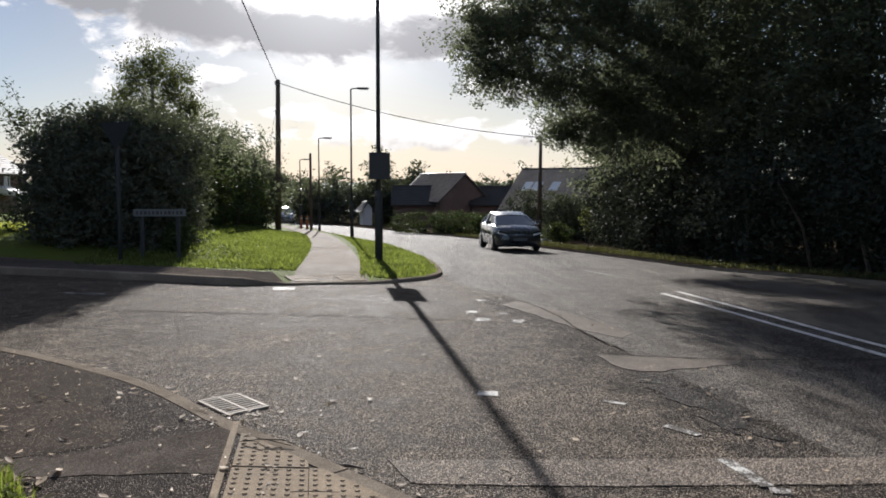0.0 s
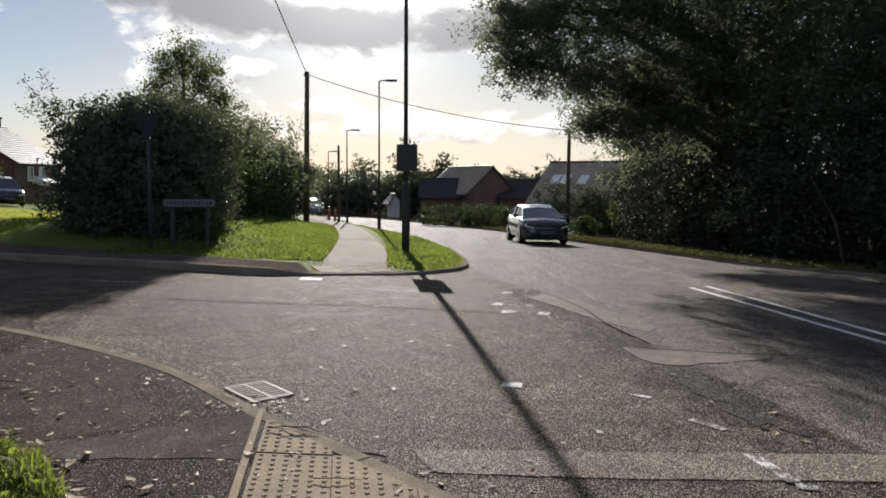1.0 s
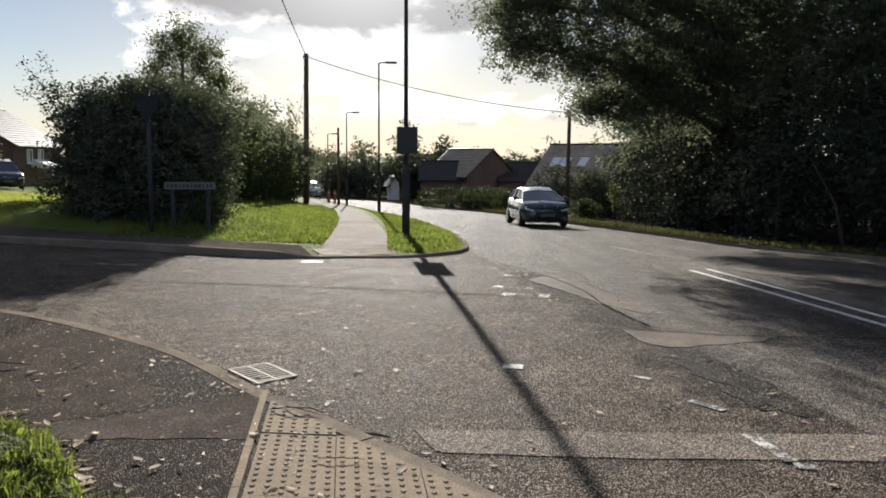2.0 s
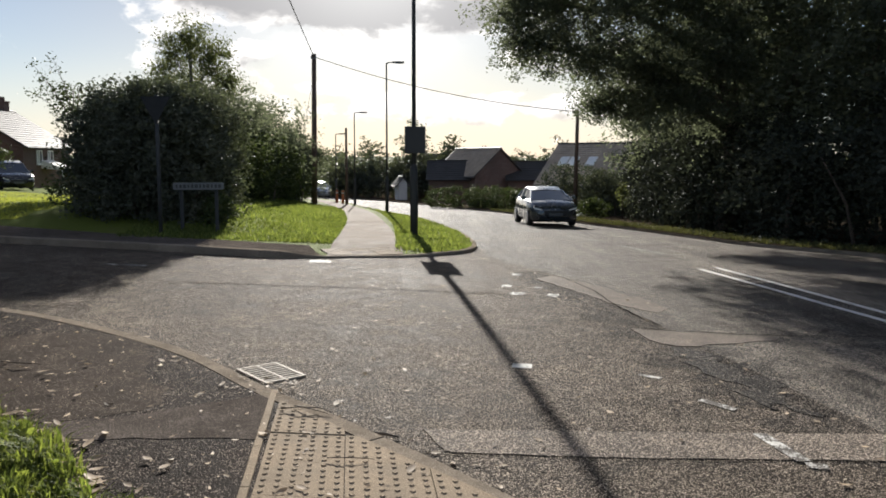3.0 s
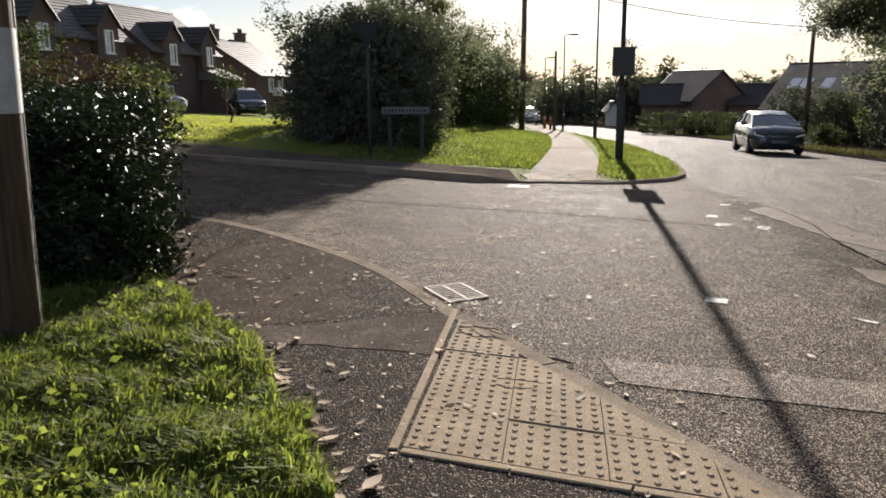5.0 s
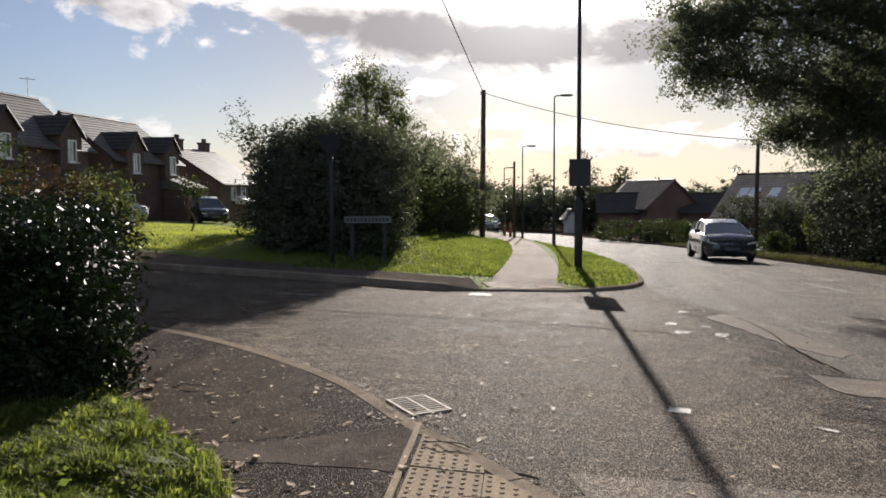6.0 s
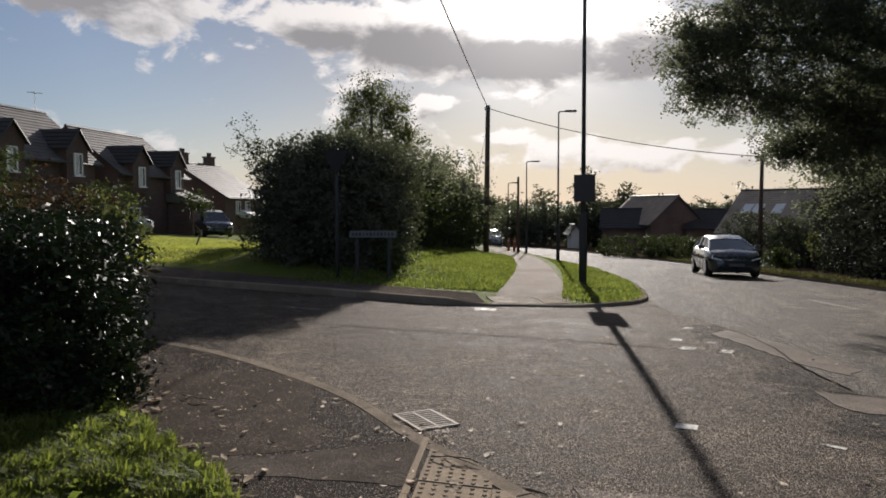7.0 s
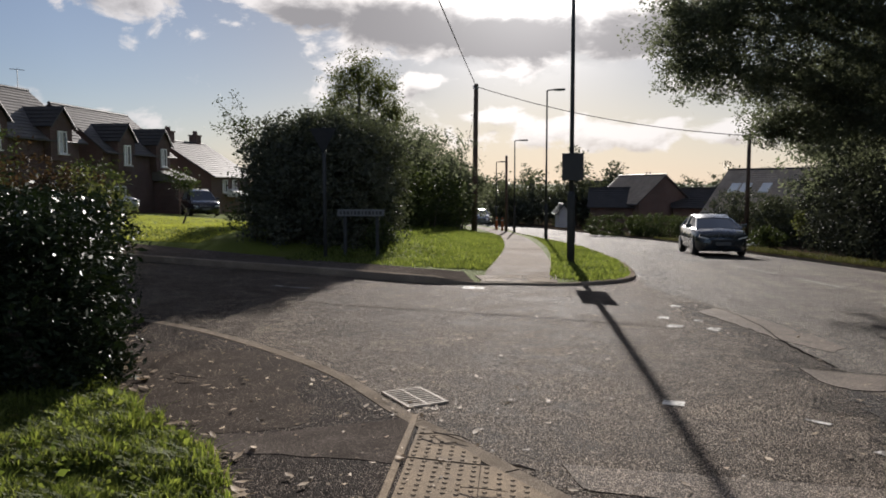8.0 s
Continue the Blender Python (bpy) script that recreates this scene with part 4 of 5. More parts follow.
mound_hedge("shrub", (-5.15, 17.3, far_z(-5.15, 17.3)), [((0, 0, 0.3), (0.38, 0.4, 0.38))], 60, 22, 0.12, 0.07, "hedge_leaf", "small sunlit shrub at the foot of the thicket", category="shrub", stems=3)
# hedge running along the path up to the pole
for k, (x, y, h) in enumerate([(-7.5, 23.2, 2.5), (-7.7, 26.6, 2.6), (-7.8, 30.4, 2.7), (-8.0, 34.4, 2.8), (-8.3, 38.6, 2.8), (-8.75, 43, 2.7), (-9.5, 46.6, 2.4)]):
    z = far_z(x, y)
    mound_hedge("hedge", (x, y, z), [((0, -1.4, h * 0.45), (1.0, 1.9, h * 0.5)), ((0, 1.2, h * 0.48), (1.0, 1.9, h * 0.52)), ((-0.8, 0, h * 0.5), (1.0, 2.4, h * 0.5))], 420, 40, 0.26, 0.10, "hedge_leaf",
                "overgrown green hedge along the footpath bank", shell=0.3, stems=5)
# trees behind that hedge
for x, y, h, r in [(-9.3, 29.0, 4.1, 1.7), (-9.4, 33.5, 4.8, 1.9), (-9.6, 38, 5.1, 2.0), (-9.8, 42.5, 5.2, 1.9), (-9.8, 49.8, 4.6, 1.7), (-12.5, 52, 4.4, 1.8)]:
    z = far_z(x, y)
    tree("tree", (x, y, z), [((0, 0, h * 0.72), (r, r, h * 0.27)), ((r * 0.5, -0.4, h * 0.5), (r * 0.8, r * 0.8, h * 0.25)), ((-r * 0.5, 0.3, h * 0.5), (r * 0.9, r, h * 0.3)), ((0.2, 0, h * 0.3), (r, r, h * 0.28))],
         330, 40, 0.35, 0.13, "oak", "dense dark green bushy tree behind the path hedge", 0.16, group="trees behind the hedge")
# birch behind the thicket
bx, by = -10.4, 32.0
tree("birch_tree", (bx, by, far_z(bx, by)), [((0.0, 0, 6.3), (0.7, 0.7, 1.1)), ((-0.7, 0, 5.7), (0.7, 0.8, 1.0)), ((0.75, 0.2, 5.6), (0.75, 0.9, 1.1)), ((1.35, 0, 4.6), (0.6, 0.8, 0.9)), ((0.1, 0, 4.6), (0.9, 0.9, 1.2)), ((-1.1, 0, 4.7), (0.6, 0.8, 0.9))],
     420, 40, 0.3, 0.10, "birch", "slender weeping birch with thin grey-green leaves", 0.1, "birch_bark", droop=0.9, shell=0.55, slim=0.4)

# wood across the main road: overhanging oak first, then the dark wall of trees
tree("oak_tree", (8.94, 25.80, ground_z(8.94, 25.80) + 0.1),
     [((-5.68, -1.38, 7.29), (2.06, 2.24, 1.81)), ((-6.45, -1.12, 5.74), (1.20, 1.63, 0.95)), ((-4.56, -1.38, 5.39), (1.81, 1.89, 1.03)), ((-3.27, -1.29, 7.46), (2.75, 2.75, 2.58)),
      ((-0.77, -1.29, 8.75), (3.10, 3.10, 2.58)), ((-4.47, -0.86, 9.26), (2.24, 2.41, 1.72)), ((-2.92, -0.86, 4.79), (1.29, 1.55, 0.95)), ((-3.78, 0.43, 4.45), (0.95, 1.03, 0.60)),
      ((-6.79, -1.20, 7.03), (1.29, 1.55, 1.29)), ((-1.12, -1.29, 5.48), (2.24, 2.41, 2.24)), ((-2.0, -1.0, 4.3), (1.5, 1.6, 1.4)), ((-4.0, 0.4, 4.0), (0.9, 1.2, 0.6)), ((-2.9, 0.2, 3.8), (1.0, 1.2, 1.0))],
     3200, 60, 0.32, 0.09, "oak", "large spreading oak overhanging the main road", 0.3, group="trees across the main road", shell=0.5)
wall = [(10.7, 36.5, 9.5), (11.2, 31, 11.5), (10.9, 25.8, 11.5), (12.0, 21, 12), (13.4, 16.8, 12), (15.2, 13, 12), (14.5, 28, 13), (16.5, 20, 13), (14.0, 41.5, 9.0)]
for x, y, h in wall:
    z = ground_z(x, y) + 0.1
    r = 2.6
    tree("woodland_tree", (x, y, z), [((0, 0, h * 0.75), (r * 1.1, r * 1.1, h * 0.25)), ((-0.9, -0.5, h * 0.5), (r, r, h * 0.24)), ((0.8, 0.4, h * 0.48), (r, r, h * 0.26)), ((-0.6, 0, h * 0.26), (r, r, h * 0.2)), ((0, 0, h * 0.1), (r, r, h * 0.12))],
         640, 56, 0.5, 0.14, "oak", "dense dark roadside tree leafy to the ground", 0.25, group="trees across the main road", shell=0.42, floor=0.25)

# low growth whose dark leaf colour carries the shade under the trees
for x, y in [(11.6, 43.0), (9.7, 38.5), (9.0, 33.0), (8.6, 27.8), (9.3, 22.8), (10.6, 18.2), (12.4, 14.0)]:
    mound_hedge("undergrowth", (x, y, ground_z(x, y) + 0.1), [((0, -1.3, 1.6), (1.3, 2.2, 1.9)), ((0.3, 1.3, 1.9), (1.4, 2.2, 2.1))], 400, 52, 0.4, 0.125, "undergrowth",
                "dense undergrowth at the foot of the trees, leaves darkened for shade", category="undergrowth", shell=0.3)

# hedges and shrubs on the right before the houses
for x, y, h, w in [(1.5, 56.5, 1.35, 2.6), (4.6, 54, 1.35, 2.6)]:
    mound_hedge("hedge", (x, y, ground_z(x, y) + 0.1), [((-1.4, 0, h * 0.5), (1.8, 0.8, h * 0.55)), ((1.4, -0.2, h * 0.5), (1.8, 0.8, h * 0.55))], 420, 34, 0.16, 0.10, "hedge_leaf", "neat clipped green hedge before the brick house", shell=0.2, boxy=6)
for x, y, h, w in [(7.6, 47.2, 2.7, 2.1), (9.3, 43.2, 2.6, 2.0)]:
    mound_hedge("hedge", (x, y, ground_z(x, y) + 0.1), [((0, 0, h * 0.5), (w, 1.4, h * 0.52)), ((0.6, -0.5, h * 0.4), (w, 1.2, h * 0.45))], 360, 36, 0.28, 0.14, "ivy", "tall dark rounded garden hedge", shell=0.22, boxy=4)
mound_hedge("shrub", (6.8, 37.6, ground_z(6.8, 37.6) + 0.1), [((0, 0, 0.45), (0.75, 0.6, 0.5))], 110, 26, 0.15, 0.09, "hedge_leaf", "low round dull green shrub on the grass", category="shrub")
tree("shrub", (8.15, 37.4, ground_z(8.15, 37.4) + 0.1), [((0, 0, 1.2), (0.3, 0.3, 0.8))], 40, 14, 0.15, 0.1, "birch", "thin pale sapling at the hedge end", 0.03, category="shrub", shell=0.6)

# shrubs left of the lawn
for x, y, h, r, mat, lab in [(-13.2, 14.3, 3.1, 1.0, "hedge_leaf", "upright green garden shrub beside the lawn"), (-11.4, 13.9, 2.2, 1.1, "autumn", "russet autumn garden shrub beside the lawn"), (-11.0, 14.8, 1.9, 0.9, "birch", "grey-green garden shrub beside the lawn"),
                             (-15.5, 21.5, 2.2, 0.9, "hedge_leaf", "loose green garden shrub beside the lawn")]:
    tree("shrub", (x, y, far_z(x, y)), [((0, 0, h * 0.55), (r, r, h * 0.42)), ((0.2, 0, h * 0.3), (r, r, h * 0.3))], 220, 24, 0.22, 0.085, mat, lab, 0.06, category="shrub", shell=0.4)
tree("sapling", (-14.5, 24.7, far_z(-14.5, 24.7)), [((0, 0, 1.55), (0.5, 0.5, 0.4)), ((0.35, 0, 1.3), (0.35, 0.35, 0.3))], 60, 16, 0.18, 0.09, "hedge_leaf", "young tree on the sunny lawn", 0.03, category="sapling", shell=0.6)

# far trees along the valley
far_trees = [(-4.3, 92, 9.4, 2.3), (-9.5, 95, 7.0, 3), (-14, 100, 6.5, 3), (-19, 104, 6.8, 3.5), (-12.7, 118, 8.4, 2), (-2.0, 100, 6.2, 2.6), (1.2, 104, 6.6, 2.4), (-0.3, 88, 7.6, 1.5), (4.5, 112, 6.0, 3), (10, 110, 7.0, 3.5), (13.5, 100, 8.6, 2.4), (16, 112, 7.6, 3), (-24, 108, 7, 4), (-16, 84, 6.2, 2.6), (-6, 118, 6.4, 4), (-30, 120, 8, 5), (22, 118, 9, 5)]
for x, y, h, r in far_trees:
    z = ground_z(x, y) - 0.2
    tree("tree", (x, y, z), [((0, 0, h * 0.7), (r * 0.8, r * 0.8, h * 0.28)), ((r * 0.3, 0, h * 0.42), (r, r, h * 0.28)), ((-r * 0.3, 0, h * 0.36), (r, r, h * 0.32))], 170, 26, 0.6, 0.3, "far_leaf", "hazy dark green tree in the valley", 0.2, group="valley trees", limbs=False)


for x, y, h in [(-26, 92, 4.6), (-19, 90, 4.8), (-13.5, 88, 4.6), (-8.5, 90, 4.8), (-3.5, 93, 5.0), (2.0, 96, 4.6), (8, 92, 4.6), (14, 88, 5.2), (20, 86, 6.0)]:
    mound_hedge("hedgerow", (x, y, ground_z(x, y) - 0.2), [((-1.6, 0, h * 0.45), (2.4, 1.6, h * 0.5)), ((1.6, 0.3, h * 0.5), (2.4, 1.6, h * 0.52))], 240, 30, 0.5, 0.26, "far_leaf", "dense dark hedgerow down in the valley", shell=0.35, stems=2)


def far_wood():
    """Woods on the low hills, as countless small crowns."""
    pts = []
    for _ in range(900):
        a = radians(-60 + 110 * rng.random())
        d = 150 + 500 * rng.random() ** 1.3
        x, y = d * math.sin(a), 10 + d * math.cos(a)
        h = 4 + 4 * rng.random()
        z = ground_z(x, y) - 0.25 + 17 * step(d, 450, 1500) * 0.6
        k = 40
        pts.append(np.array((x, y, z + h * 0.45)) + rng.normal(size=(k, 3)) * np.array((3.0, 3.0, h * 0.22)))
    me = leaves_mesh("far_woods", np.concatenate(pts), 1.6, slim=0.8)
    tagged(part_mesh("far_woods", me, "far_leaf"), "distant hazy woods and hedgerows on low hills", "woods", "", "stuff")


far_wood()


# ======== houses ========
def window(parent, w, h, m, label="white-framed window"):
    """A framed window with a mullion, in its own plane: x across, z up, facing -y."""
    f = empty_part("window", m, parent)
    t = 0.07
    for s in (-1, 1):
        part("frame", a_box((t, 0.08, h), (s * (w - t) / 2, 0, 0)), "white_pvc", f)
        part("frame", a_box((w, 0.08, t), (0, 0, s * (h - t) / 2)), "white_pvc", f)
    part("mullion", a_box((t * 0.8, 0.07, h), (0, 0, 0)), "white_pvc", f)
    part("sill", a_box((w + 0.1, 0.16, 0.05), (0, -0.05, -h / 2 - 0.03)), "white_pvc", f)
    for s in (-1, 1):
        part("pane", a_box((w / 2 - t, 0.02, h - 2 * t), (s * w / 4, 0.02, 0)), "curtained" if s < 0 else "glass", f)
    return f


def empty_part(name, m, parent):
    """A part that carries sub-parts: a thin frame board as its own mesh."""
    ob = part(name, a_box((0.3, 0.02, 0.3), (0, 0.04, 0)), "white_pvc", parent)
    ob.matrix_basis = m
    return ob


def tiled_slope(name, a, b, c, d, rows, mat, parent, lap=0.03):
    """Courses of tiles on a slope: a, b along the eaves, c, d along the ridge above b and a."""
    a, b, c, d = (Vector(v) for v in (a, b, c, d))
    n = (b - a).cross(d - a).normalized()
    if n.z < 0:
        n = -n
    bm = bmesh.new()
    prof = [(0.0, -lap * 0.5)]
    for k in range(rows):
        prof += [(k / rows, lap), ((k + 1) / rows, 0.0)]
    prev = None
    for f, h in prof:
        cur = [bm.verts.new(a.lerp(d, f) + n * h), bm.verts.new(b.lerp(c, f) + n * h)]
        if prev:
            bm.faces.new((prev[0], prev[1], cur[1], cur[0]))
        prev = cur
    bmesh.ops.recalc_face_normals(bm, faces=bm.faces)
    return part(name, bm, mat, parent)


def gable_house(m, length, depth, eaves, ridge, label, wall="brick", roof="tile_grey", rows=16, chimneys=(), dormers=(), front=(), gable=(), skylights=(), over=0.25):
    """A house with its ridge along local y, its front facing local +x. Dormers and windows are given by their place along y."""
    t = empty("house", m, label, "house", "houses")
    hd, hl = depth / 2, length / 2
    bm = bmesh.new()
    prism(bm, [(-hd, -1.2), (hd, -1.2), (hd, eaves), (0, ridge), (-hd, eaves)], "y", -hl, hl)
    part("wall", bm, wall, t)
    k = (ridge - eaves) / hd
    e = 0.35
    for s, nm in ((1, "roof"), (-1, "roof")):
        o = Vector((s * (hd + e), 0, eaves - e * k + 0.06))
        r = Vector((0, 0, ridge + 0.1))
        y0, y1 = -hl - over, hl + over
        tiled_slope(nm, (o.x, y0, o.z), (o.x, y1, o.z), (0, y1, r.z), (0, y0, r.z), rows, roof, t)
        part("soffit", prism(bmesh.new(), [(s * (hd + e), o.z - 0.02), (0, r.z - 0.02), (0, r.z - 0.1), (s * (hd + e), o.z - 0.12)], "y", y0 + 0.02, y1 - 0.02), "fascia", t)
        part("gutter", a_tube([(s * (hd + e + 0.05), y0, o.z - 0.06), (s * (hd + e + 0.05), y1, o.z - 0.06)], 0.055, 8), "fascia", t)
    part("ridge_tile", a_tube([(0, -hl - over, ridge + 0.11), (0, hl + over, ridge + 0.11)], 0.09, 8), "tile_dark", t)
    for y, x in chimneys:
        top = ridge + 0.75
        ch = part("chimney", a_box((0.65, 0.9, top - eaves), (x, y, (top + eaves) / 2), 0.02), wall, t)
        part("cap", a_box((0.78, 1.02, 0.12), (x, y, top + 0.02), 0.02), wall, ch)
        for q in (-0.2, 0.2):
            part("chimney_pot", a_tube([(x, y + q, top + 0.05), (x, y + q, top + 0.4)], [0.12, 0.1], 10), "brick", ch)
    for y in dormers:
        w, dz, up = 1.9, eaves - 1.3, eaves + 0.55
        pk = min(ridge - 0.2, up + 0.95)
        xb = hd - (pk - eaves) / k
        d = part("dormer", prism(bmesh.new(), [(y - w / 2, dz), (y + w / 2, dz), (y + w / 2, up), (y, pk), (y - w / 2, up)], "x", 0.2, hd + 0.42), wall, t)
        for s in (-1, 1):
            tiled_slope("dormer_roof", (hd + 0.6, y + s * (w / 2 + 0.18), up - 0.12), (max(0.1, hd - (up - eaves) / k), y + s * (w / 2 + 0.18), up - 0.12), (max(0.05, xb), y, pk + 0.07), (hd + 0.6, y, pk + 0.07), 5, "tile_dark", d)
            part("bargeboard", a_tube([(hd + 0.59, y + s * (w / 2 + 0.18), up - 0.16), (hd + 0.59, y, pk)], 0.05, 4), "fascia", d)
        window(t, 0.74, 1.2, pose(hd + 0.46, y, eaves - 0.35, 0, 0, 90))
    for y, z, w, h in front:
        window(t, w, h, pose(hd + 0.03, y, z, 0, 0, 90))
    for x, z, w, h in gable:
        window(t, w, h, pose(x, -hl - 0.03, z))
    for y, f in skylights:
        x, z = hd * (1 - f), eaves + (ridge - eaves) * f
        sk = part("skylight", a_box((1.05, 0.75, 0.1), (0, 0, 0), 0.02), "white_pvc", t)
        sk.matrix_basis = pose(x, y, z + 0.16, 0, math.degrees(math.atan(k)), 0)
        part("pane", a_box((0.92, 0.62, 0.02), (0, 0, 0.055)), "lamp_glass", sk)
    return t


HG = 0.05
h1 = gable_house(pose(-31.9, 34.0, HG, 0, 0, 5), 9.6, 6.2, 4.15, 6.75, "red-brown brick house with gabled dormers and grey tiled roof", dormers=(-2.6, 2.6), front=((-2.6, 1.2, 1.3, 1.1), (2.4, 1.2, 1.3, 1.1)))
h2 = gable_house(pose(-32.4, 44.6, HG - 0.25, 0, 0, 5), 8.2, 6.2, 3.95, 6.45, "red-brown brick house with gabled dormers, grey tiles and a porch", dormers=(-2.2, 2.4), front=((-2.4, 1.2, 1.3, 1.1),))
h3 = gable_house(pose(-33.6, 57.5, HG - 1.2, 0, 0, 5), 8.0, 8.0, 3.6, 6.1, "brick house with a long tiled roof and chimneys", chimneys=((-2.6, 0.0), (2.6, -0.2)), gable=((2.0, 2.6, 0.9, 1.0), (-1.0, 2.6, 0.9, 1.0)), front=((-1.5, 2.7, 0.9, 1.0), (0.4, 2.7, 0.9, 1.0)))
porch = part("porch_roof", prism(bmesh.new(), [(3.1, 2.1), (5.1, 2.0), (5.1, 2.12), (3.1, 2.95)], "y", 1.6, 4.4), "tile_grey", h2)
part("garage", a_box((1.7, 2.5, 2.9), (4.0, 3.0, 0.55)), "brick", h2)
part("aerial", a_tube([(0, 4.2, 6.7), (0, 4.2, 8.0)], 0.02, 6), "steel", h1)
part("aerial", a_tube([(-0.1, 3.7, 7.9), (0.1, 4.7, 7.95)], 0.02, 5), "steel", h1)
part("porch_roof", prism(bmesh.new(), [(4.0, 1.9), (5.6, 1.8), (5.6, 1.92), (4.0, 2.5)], "y", -1.2, 0.8), "render_white", h3)
part("porch_post", a_box((0.1, 0.1, 2.9), (5.4, -1.0, 0.4)), "white_pvc", h3)
part("porch_post", a_box((0.1, 0.1, 2.9), (5.4, 0.6, 0.4)), "white_pvc", h3)

# houses across the main road
gz1 = ground_z(4.4, 77)
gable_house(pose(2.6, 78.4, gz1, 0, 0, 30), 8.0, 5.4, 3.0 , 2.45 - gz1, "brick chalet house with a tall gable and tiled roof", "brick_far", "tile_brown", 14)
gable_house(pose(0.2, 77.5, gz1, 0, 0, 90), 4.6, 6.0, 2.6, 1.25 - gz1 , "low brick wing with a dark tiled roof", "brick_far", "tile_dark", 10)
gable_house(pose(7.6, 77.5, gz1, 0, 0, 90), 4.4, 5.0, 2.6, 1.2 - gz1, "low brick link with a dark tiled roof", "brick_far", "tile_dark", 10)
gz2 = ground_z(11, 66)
# the roof's sunlight is in its tile colour; the slope itself is unlit
gable_house(pose(12.3, 63.8, gz2, 0, 0, 232), 8.0, 7.0, 2.3, 2.7 - gz2, "bungalow with a brown tiled roof coloured pale as if sunlit, and rooflights", "brick_far", "tile_tan", 20, skylights=((-2.7, 0.5), (-1.8, 0.5), (-0.2, 0.5)))
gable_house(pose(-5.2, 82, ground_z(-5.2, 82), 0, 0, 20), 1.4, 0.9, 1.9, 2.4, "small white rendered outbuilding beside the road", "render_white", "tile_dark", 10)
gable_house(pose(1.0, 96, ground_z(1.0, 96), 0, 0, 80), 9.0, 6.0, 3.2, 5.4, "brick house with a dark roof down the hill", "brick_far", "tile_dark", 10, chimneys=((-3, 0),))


# ======== cars ========
def car(m, paint, label, L=4.2, W=1.8, H=1.55, front_lit=True):
    """A hatchback facing local -y."""
    t = empty("car", m, label, "car", "cars")
    hl = L / 2
    prof = [(-hl, 0.30, 0.62, 0.66), (-hl + 0.08, 0.20, 0.78, 0.84), (-hl + 0.4, 0.18, 0.90, 0.95), (-hl + 0.85, 0.18, 0.98, 1.0), (-0.7, 0.18, 1.0, 1.0), (0.4, 0.18, 1.0, 1.0), (1.3, 0.18, 1.03, 0.99), (hl - 0.2, 0.22, 1.02, 0.93), (hl, 0.36, 0.92, 0.8)]
    bm = bmesh.new()
    rings = []
    for y, z0, z1, wf in prof:
        w = W / 2 * wf
        pts = [(-w * 0.86, z0), (-w * 0.98, z0 + 0.12), (-w, (z0 + z1) * 0.5), (-w * 0.97, z1 - 0.08), (-w * 0.86, z1), (0, z1 + 0.035), (w * 0.86, z1), (w * 0.97, z1 - 0.08), (w, (z0 + z1) * 0.5), (w * 0.98, z0 + 0.12), (w * 0.86, z0)]
        rings.append([bm.verts.new((x, y, z)) for x, z in pts])
    for a, b in zip(rings, rings[1:]):
        for k in range(10):
            bm.faces.new((a[k], a[k + 1], b[k + 1], b[k]))
        bm.faces.new((a[10], a[0], b[0], b[10]))
    bm.faces.new(rings[0][::-1]), bm.faces.new(rings[-1])
    bmesh.ops.recalc_face_normals(bm, faces=bm.faces)
    part("body", bm, paint, t, smooth=True)
    # cabin
    cab = [(-1.32, 0.96, 0.76, 0.97, 0.0), (-0.3, 0.98, 0.79, H - 0.12, 0.58), (0.2, 0.99, 0.79, H - 0.01, 0.62), (0.9, 1.0, 0.79, H - 0.03, 0.61), (1.55, 1.0, 0.77, H - 0.14, 0.58), (hl - 0.05, 0.99, 0.72, 1.04, 0.64)]
    bm, rings = bmesh.new(), []
    for y, z0, wb, z1, wt in cab:
        wt = wt or wb
        rings.append([bm.verts.new(v) for v in ((-wb, y, z0), (-wt, y, z1), (0, y, z1 + 0.03), (wt, y, z1), (wb, y, z0))])
    for a, b in zip(rings, rings[1:]):
        for k in range(4):
            bm.faces.new((a[k], a[k + 1], b[k + 1], b[k]))
    bm.faces.new(rings[0][::-1]), bm.faces.new(rings[-1])
    bmesh.ops.recalc_face_normals(bm, faces=bm.faces)
    part("window_glass", bm, "glass", t, "dark tinted glass")
    bm = bmesh.new()
    roof = [(-0.34, H - 0.13, 0.575), (0.2, H - 0.0, 0.62), (0.9, H - 0.02, 0.61), (1.6, H - 0.14, 0.58)]
    rr = [[bm.verts.new(v) for v in ((-w - 0.01, y, z - 0.03), (-w + 0.05, y, z + 0.02), (0, y, z + 0.045), (w - 0.05, y, z + 0.02), (w + 0.01, y, z - 0.03))] for y, z, w in roof]
    for a, b in zip(rr, rr[1:]):
        for k in range(4):
            bm.faces.new((a[k], a[k + 1], b[k + 1], b[k]))
    part("roof", bm, paint, t, smooth=True)
    for s in (-1, 1):
        for a, b in (((s * 0.77, -1.32, 0.96), (s * 0.585, -0.32, H - 0.12)), ((s * 0.80, 0.45, 0.99), (s * 0.625, 0.42, H - 0.03)), ((s * 0.79, 1.55, 1.0), (s * 0.59, 1.5, H - 0.14))):
            part("pillar", a_tube([a, b], 0.04, 6), paint, t)
        part("mirror", a_box((0.2, 0.12, 0.14), (s * 0.96, -0.85, 1.06), 0.03), paint, t)
        bm = bmesh.new()
        prism(bm, [(s * 0.40, 0.68), (s * 0.76, 0.80), (s * 0.80, 0.70), (s * 0.5, 0.62)], "y", -hl + 0.02, -hl + 0.24)
        part("headlight", bm, "glass", t, "slim dark headlight")
